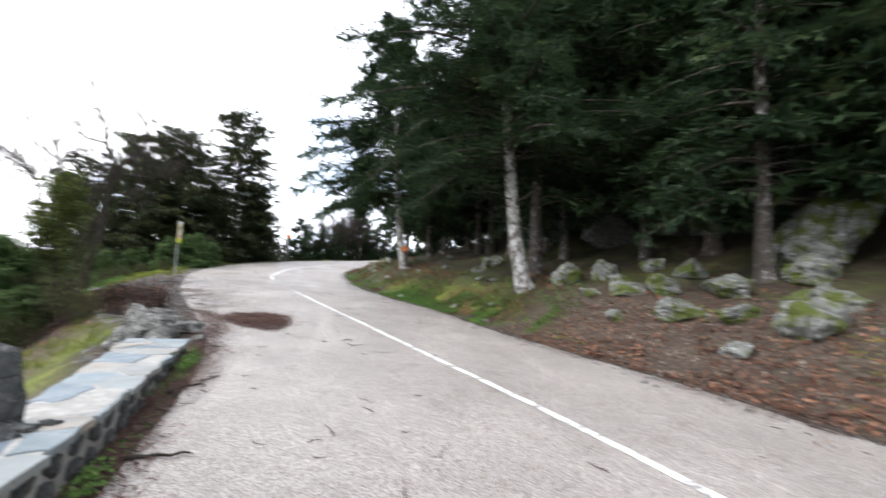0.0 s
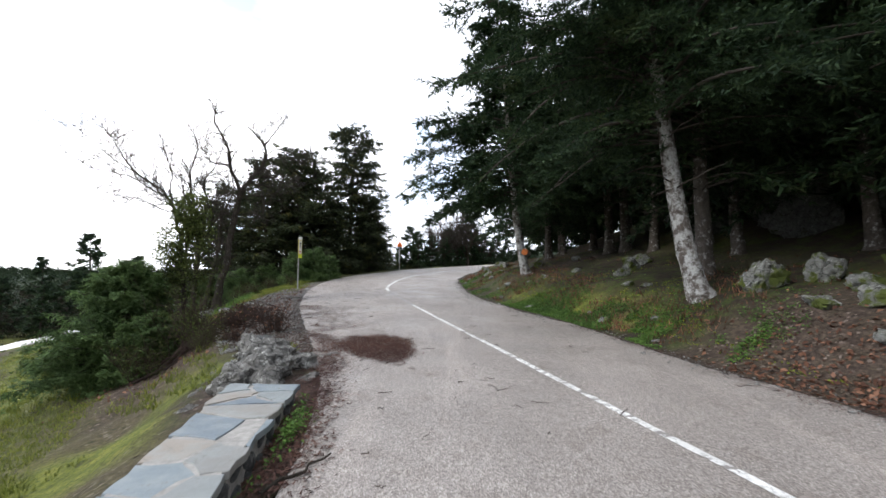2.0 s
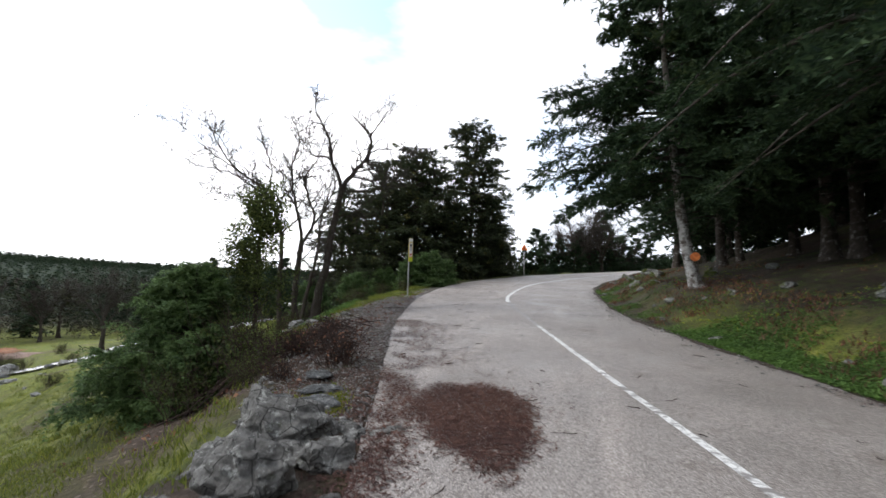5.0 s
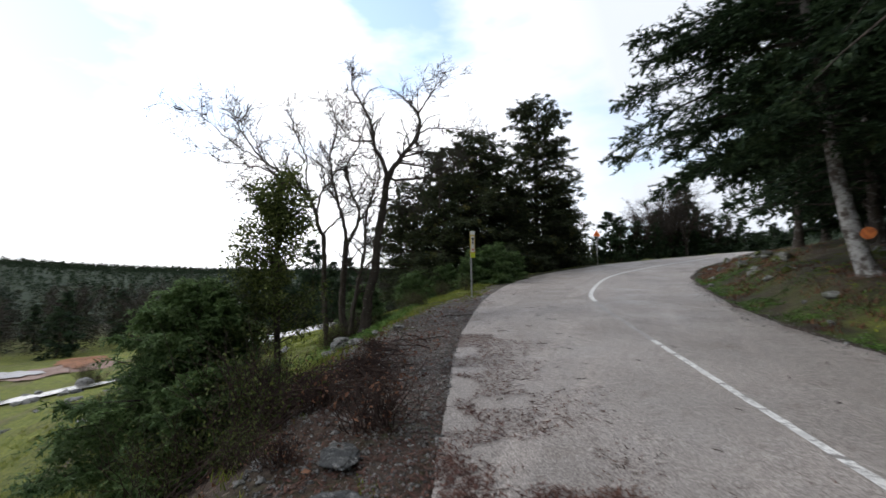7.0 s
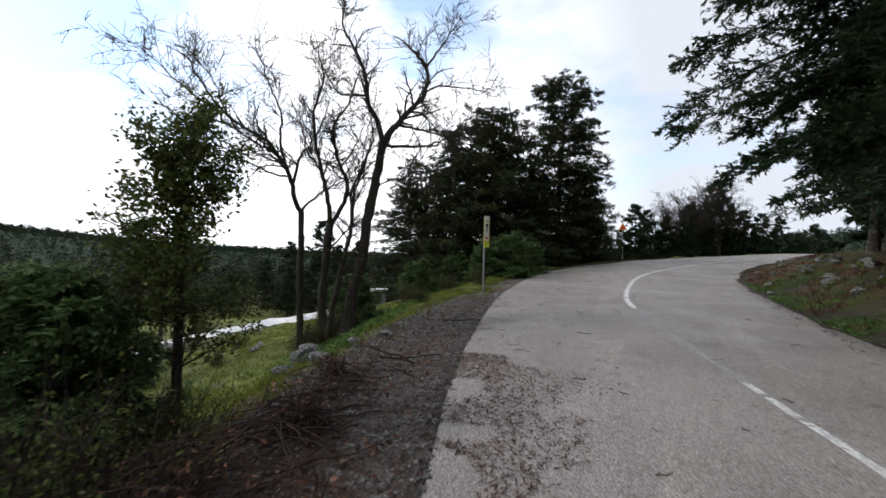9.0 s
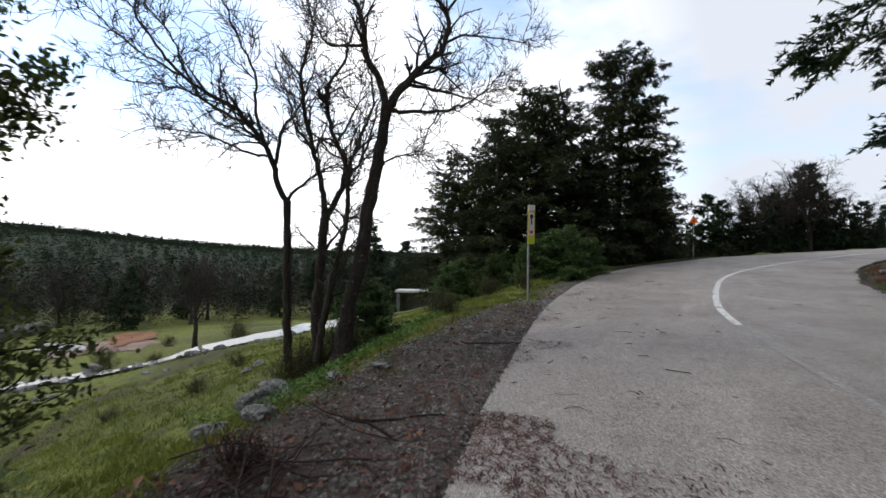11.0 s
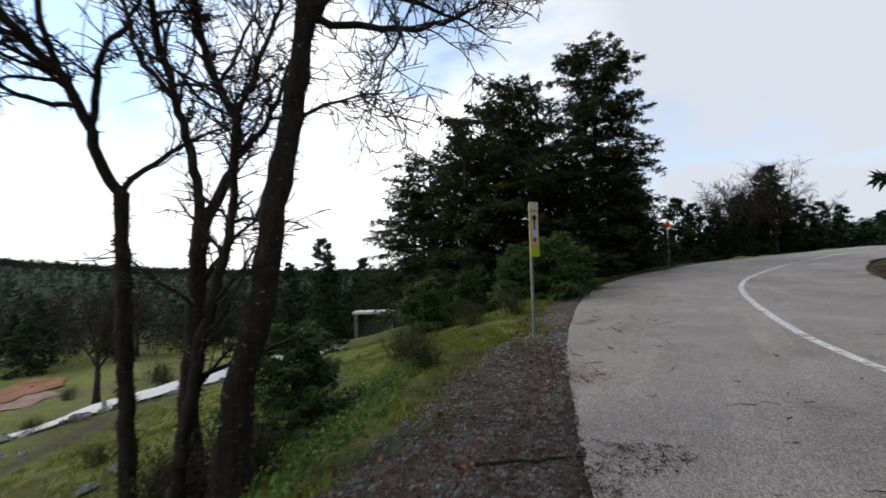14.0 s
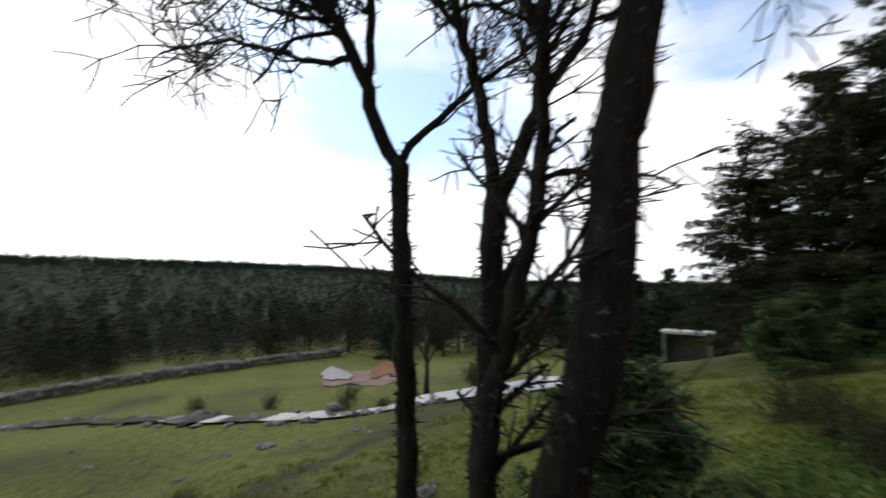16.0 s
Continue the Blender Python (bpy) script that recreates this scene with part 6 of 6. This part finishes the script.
        tagged(part("stick", mesh_np("stick", *tubes([(p, np.linspace(0.016, 0.007, 8))], 6), True), MAT["dark_bark"]), "dark broken branch lying at the roadside", "stick")

    # tangled cut branches on the verge
    for cx, cy, k, n in ((-4.35, 9.6, 0.65, 70), (-4.7, 8.4, 0.55, 50), (-4.9, 11.0, 0.45, 26)):
        heap = []
        for _ in range(n):
            x, y = cx + rng.normal() * 0.5 * k, cy + rng.normal() * 0.75 * k
            L, a, lift = rng.uniform(0.35, 1.15), rng.uniform(0, 6.28), rng.uniform(-0.12, 0.3)
            q = np.linspace(-0.5, 0.5, 7)
            p = np.stack([x + q * L * math.cos(a), y + q * L * math.sin(a), np.zeros(7)], -1) + np.cumsum(rng.normal(size=(7, 3)) * 0.02, 0)
            p[:, 2] = surface(p[:, 0], p[:, 1]) + 0.01 + np.abs(p[:, 2]) + np.maximum(0, lift * (q + 0.5)) + 0.22 * k * rng.uniform() ** 2
            heap.append((p, np.linspace(0.009, 0.003, 7) * rng.uniform(0.6, 1.5)))
        tagged(part("brush_pile", mesh_np("brush_pile", *tubes(heap, 4), True), MAT["red_twig"]), "heap of tangled dark dead branches on the verge", "brushwood", kind="stuff")

    # pebbles on the shoulder and along the road's edges
    py = rng.uniform(6.5, 20, 10000)
    px = left_edge(py) - rng.uniform(-0.02, 1.25, 10000) * gravel_width(py)
    qy = rng.uniform(-2, 26, 1500)
    qx = right_edge(qy) + rng.normal(size=1500) * 0.22
    x, y = np.r_[px, qx], np.r_[py, qy]
    k = rng.uniform(0.007, 0.025, len(x))[:, None, None] * np.where(rng.uniform(size=len(x)) < 0.05, 2.2, 1.0)[:, None, None]
    base = np.array([[1, 0, 0], [-1, 0, 0], [0, 1, 0], [0, -1, 0], [0, 0, 0.7], [0, 0, -0.7]], float)
    v = base[None] * k * rng.uniform(0.6, 1.4, (len(x), 6, 3))
    a = rng.uniform(0, 6.28, len(x))
    ca, sa = np.cos(a)[:, None], np.sin(a)[:, None]
    v = np.stack([v[..., 0] * ca - v[..., 1] * sa, v[..., 0] * sa + v[..., 1] * ca, v[..., 2]], -1)
    v += np.stack([x, y, surface(x, y)], -1)[:, None] + np.array([0, 0, 0.004])
    fa = np.array([[0, 2, 4], [2, 1, 4], [1, 3, 4], [3, 0, 4], [2, 0, 5], [1, 2, 5], [3, 1, 5], [0, 3, 5]])
    f = (fa[None] + np.arange(len(x))[:, None, None] * 6).reshape(-1, 3)
    stuff("pebbles", v.reshape(-1, 3), f, "bare_rock", "loose pale gravel on the road shoulder", "gravel")


def blades(x, y, h, w, rng, per=6, spread=0.05):
    n = len(x)
    o = np.stack([x, y, surface(x, y) - 0.01], -1)[:, None] + np.concatenate([rng.normal(size=(n, per, 2)) * spread, np.zeros((n, per, 1))], -1)
    a = rng.uniform(0, 6.28, (n, per))
    s = np.stack([np.cos(a), np.sin(a), np.zeros_like(a)], -1) * w
    tip = np.concatenate([rng.normal(size=(n, per, 2)) * 0.45, np.ones((n, per, 1))], -1) * h * rng.uniform(0.5, 1.3, (n, per, 1))
    v = np.stack([o - s, o + s, o + tip], 2).reshape(-1, 3)
    return v, np.arange(len(v)).reshape(-1, 3)


def build_grass():
    rng = np.random.RandomState(99)
    n = 26000
    y = rng.uniform(-4, 26, n)
    x = left_edge(y) - gravel_width(y) - 0.1 - np.abs(rng.normal(size=n)) * 5.0
    k = (lumps(x, y, 0.8, 41) + 0.5 * lumps(x, y, 3, 42) > -0.35) & ~((y < 8.5) & (left_edge(y) - x < 3.4) & (0.9 * lumps(x, y, 0.9, 18) + 0.5 * lumps(x, y, 3.2, 19) > -0.75))
    v, f = blades(x[k], y[k], 0.055, 0.008, rng, 7, 0.06)
    stuff("meadow_grass", v, f, "grass_blade", "short green grass on the sloping meadow", "grass")
    n = 4200
    y = rng.uniform(4, 29, n)
    x = left_edge(y) - gravel_width(y) - 0.2 - np.abs(rng.normal(size=n)) * 6.0
    k = lumps(x, y, 1.1, 61) + 0.5 * lumps(x, y, 4, 62) > 0.1
    v, f = blades(x[k], y[k], 0.11, 0.008, rng, 14, 0.06)
    stuff("grass_tussocks", v, f, "grass_blade", "longer green tufts in the meadow grass", "grass")
    n = 10400
    y = np.r_[rng.uniform(6.0, 27, 4400), rng.uniform(6.2, 13.5, 6000)]
    x = right_edge(y) + 0.06 + np.abs(rng.normal(size=n)) * np.r_[np.full(4400, 1.0), np.full(6000, 0.6)]
    k = lumps(x, y, 1.3, 43) + 0.4 * lumps(x, y, 5, 44) > -0.25
    x, y = np.repeat(x[k], 7), np.repeat(y[k], 7)
    x, y = x + rng.normal(size=len(x)) * 0.05, y + rng.normal(size=len(x)) * 0.05
    P = np.stack([x, y, surface(x, y) + rng.uniform(0.008, 0.06, len(x))], -1)
    N = np.tile([-0.25, 0, 1.0], (len(P), 1)) + rng.normal(size=P.shape) * 0.45
    N /= np.linalg.norm(N, axis=1, keepdims=True)
    v, f = leaf_quads(P, N, rng, 0.042, 0.6)
    stuff("verge_weeds", v, f, "weed", "fresh green weeds on the roadside bank", "weeds")
    n = 3600
    y = rng.uniform(7, 36, n)
    x = right_edge(y) + 0.3 + np.abs(rng.normal(size=n)) * 1.9
    k = lumps(x, y, 1.2, 45) + 0.4 * lumps(x, y, 4, 46) > 0.0
    v, f = blades(x[k], y[k], 0.10, 0.012, rng, 6, 0.09)
    stuff("dead_bracken", v, f, "leaf", "withered brown bracken on the bank", "bracken")
    n = 2600
    y = rng.uniform(1, 34, n)
    x = right_edge(y) + 0.6 + np.abs(rng.normal(size=n)) * 2.2
    k = lumps(x, y, 1.5, 47) > 0.25
    v, f = blades(x[k], y[k], 0.03, 0.016, rng, 8, 0.08)
    stuff("bank_moss", v, f, "moss_blade", "yellow-green moss patches on the bank", "moss")
    # yellow-green moss by the sign and the rubble
    x = np.r_[-6.9 + rng.normal(size=900) * 0.55, -2.35 + rng.normal(size=900) * 0.28, -8.2 + rng.normal(size=500) * 0.8]
    y = np.r_[19.9 + rng.normal(size=900) * 1.3, 6.95 + rng.normal(size=900) * 0.3, 19.2 + rng.normal(size=500) * 1.2]
    k = left_edge(y) - x > 0.35
    v, f = blades(x[k], y[k], 0.035, 0.012, rng, 7, 0.06)
    stuff("moss", v, f, "moss_blade", "yellow-green moss cushions on the verge", "moss")
    n = 230
    y = np.r_[rng.uniform(-1.2, 4.3, 50), 0.7 + rng.normal(size=60) * 0.25, 3.5 + rng.normal(size=120) * 0.22]
    x = np.interp(y, [-1.6, 0.1, 1.3, 4.35], [-0.60, -0.73, -0.86, -1.28]) + np.abs(rng.normal(size=n)) * 0.06
    P = np.stack([x, y, surface(x, y) + rng.uniform(0.01, 0.12, n)], -1)
    P = np.repeat(P, 4, 0) + rng.normal(size=(4 * n, 3)) * np.array([0.03, 0.04, 0.02])
    N = np.tile([0.4, 0, 1.0], (len(P), 1)) + rng.normal(size=P.shape) * 0.5
    N /= np.linalg.norm(N, axis=1, keepdims=True)
    v, f = leaf_quads(P, N, rng, 0.034, 0.6)
    stuff("wall_weeds", v, f, "weed", "green weeds along the foot of the bench", "weeds")
    # leafy weeds under the bare trees
    n = 1800
    y = rng.uniform(12.2, 18.5, n)
    x = left_edge(y) - 2.0 - np.abs(rng.normal(size=n)) * 1.0
    P = np.stack([x, y, surface(x, y) + rng.uniform(0.01, 0.12, n)], -1)
    P = np.repeat(P, 4, 0) + rng.normal(size=(4 * n, 3)) * np.array([0.05, 0.05, 0.02])
    N = np.tile([0, 0, 1.0], (len(P), 1)) + rng.normal(size=P.shape) * 0.5
    N /= np.linalg.norm(N, axis=1, keepdims=True)
    v, f = leaf_quads(P, N, rng, 0.05, 0.6)
    stuff("ground_ivy", v, f, "weed", "low leafy weeds under the bare trees", "weeds")


build_litter()
build_grass()
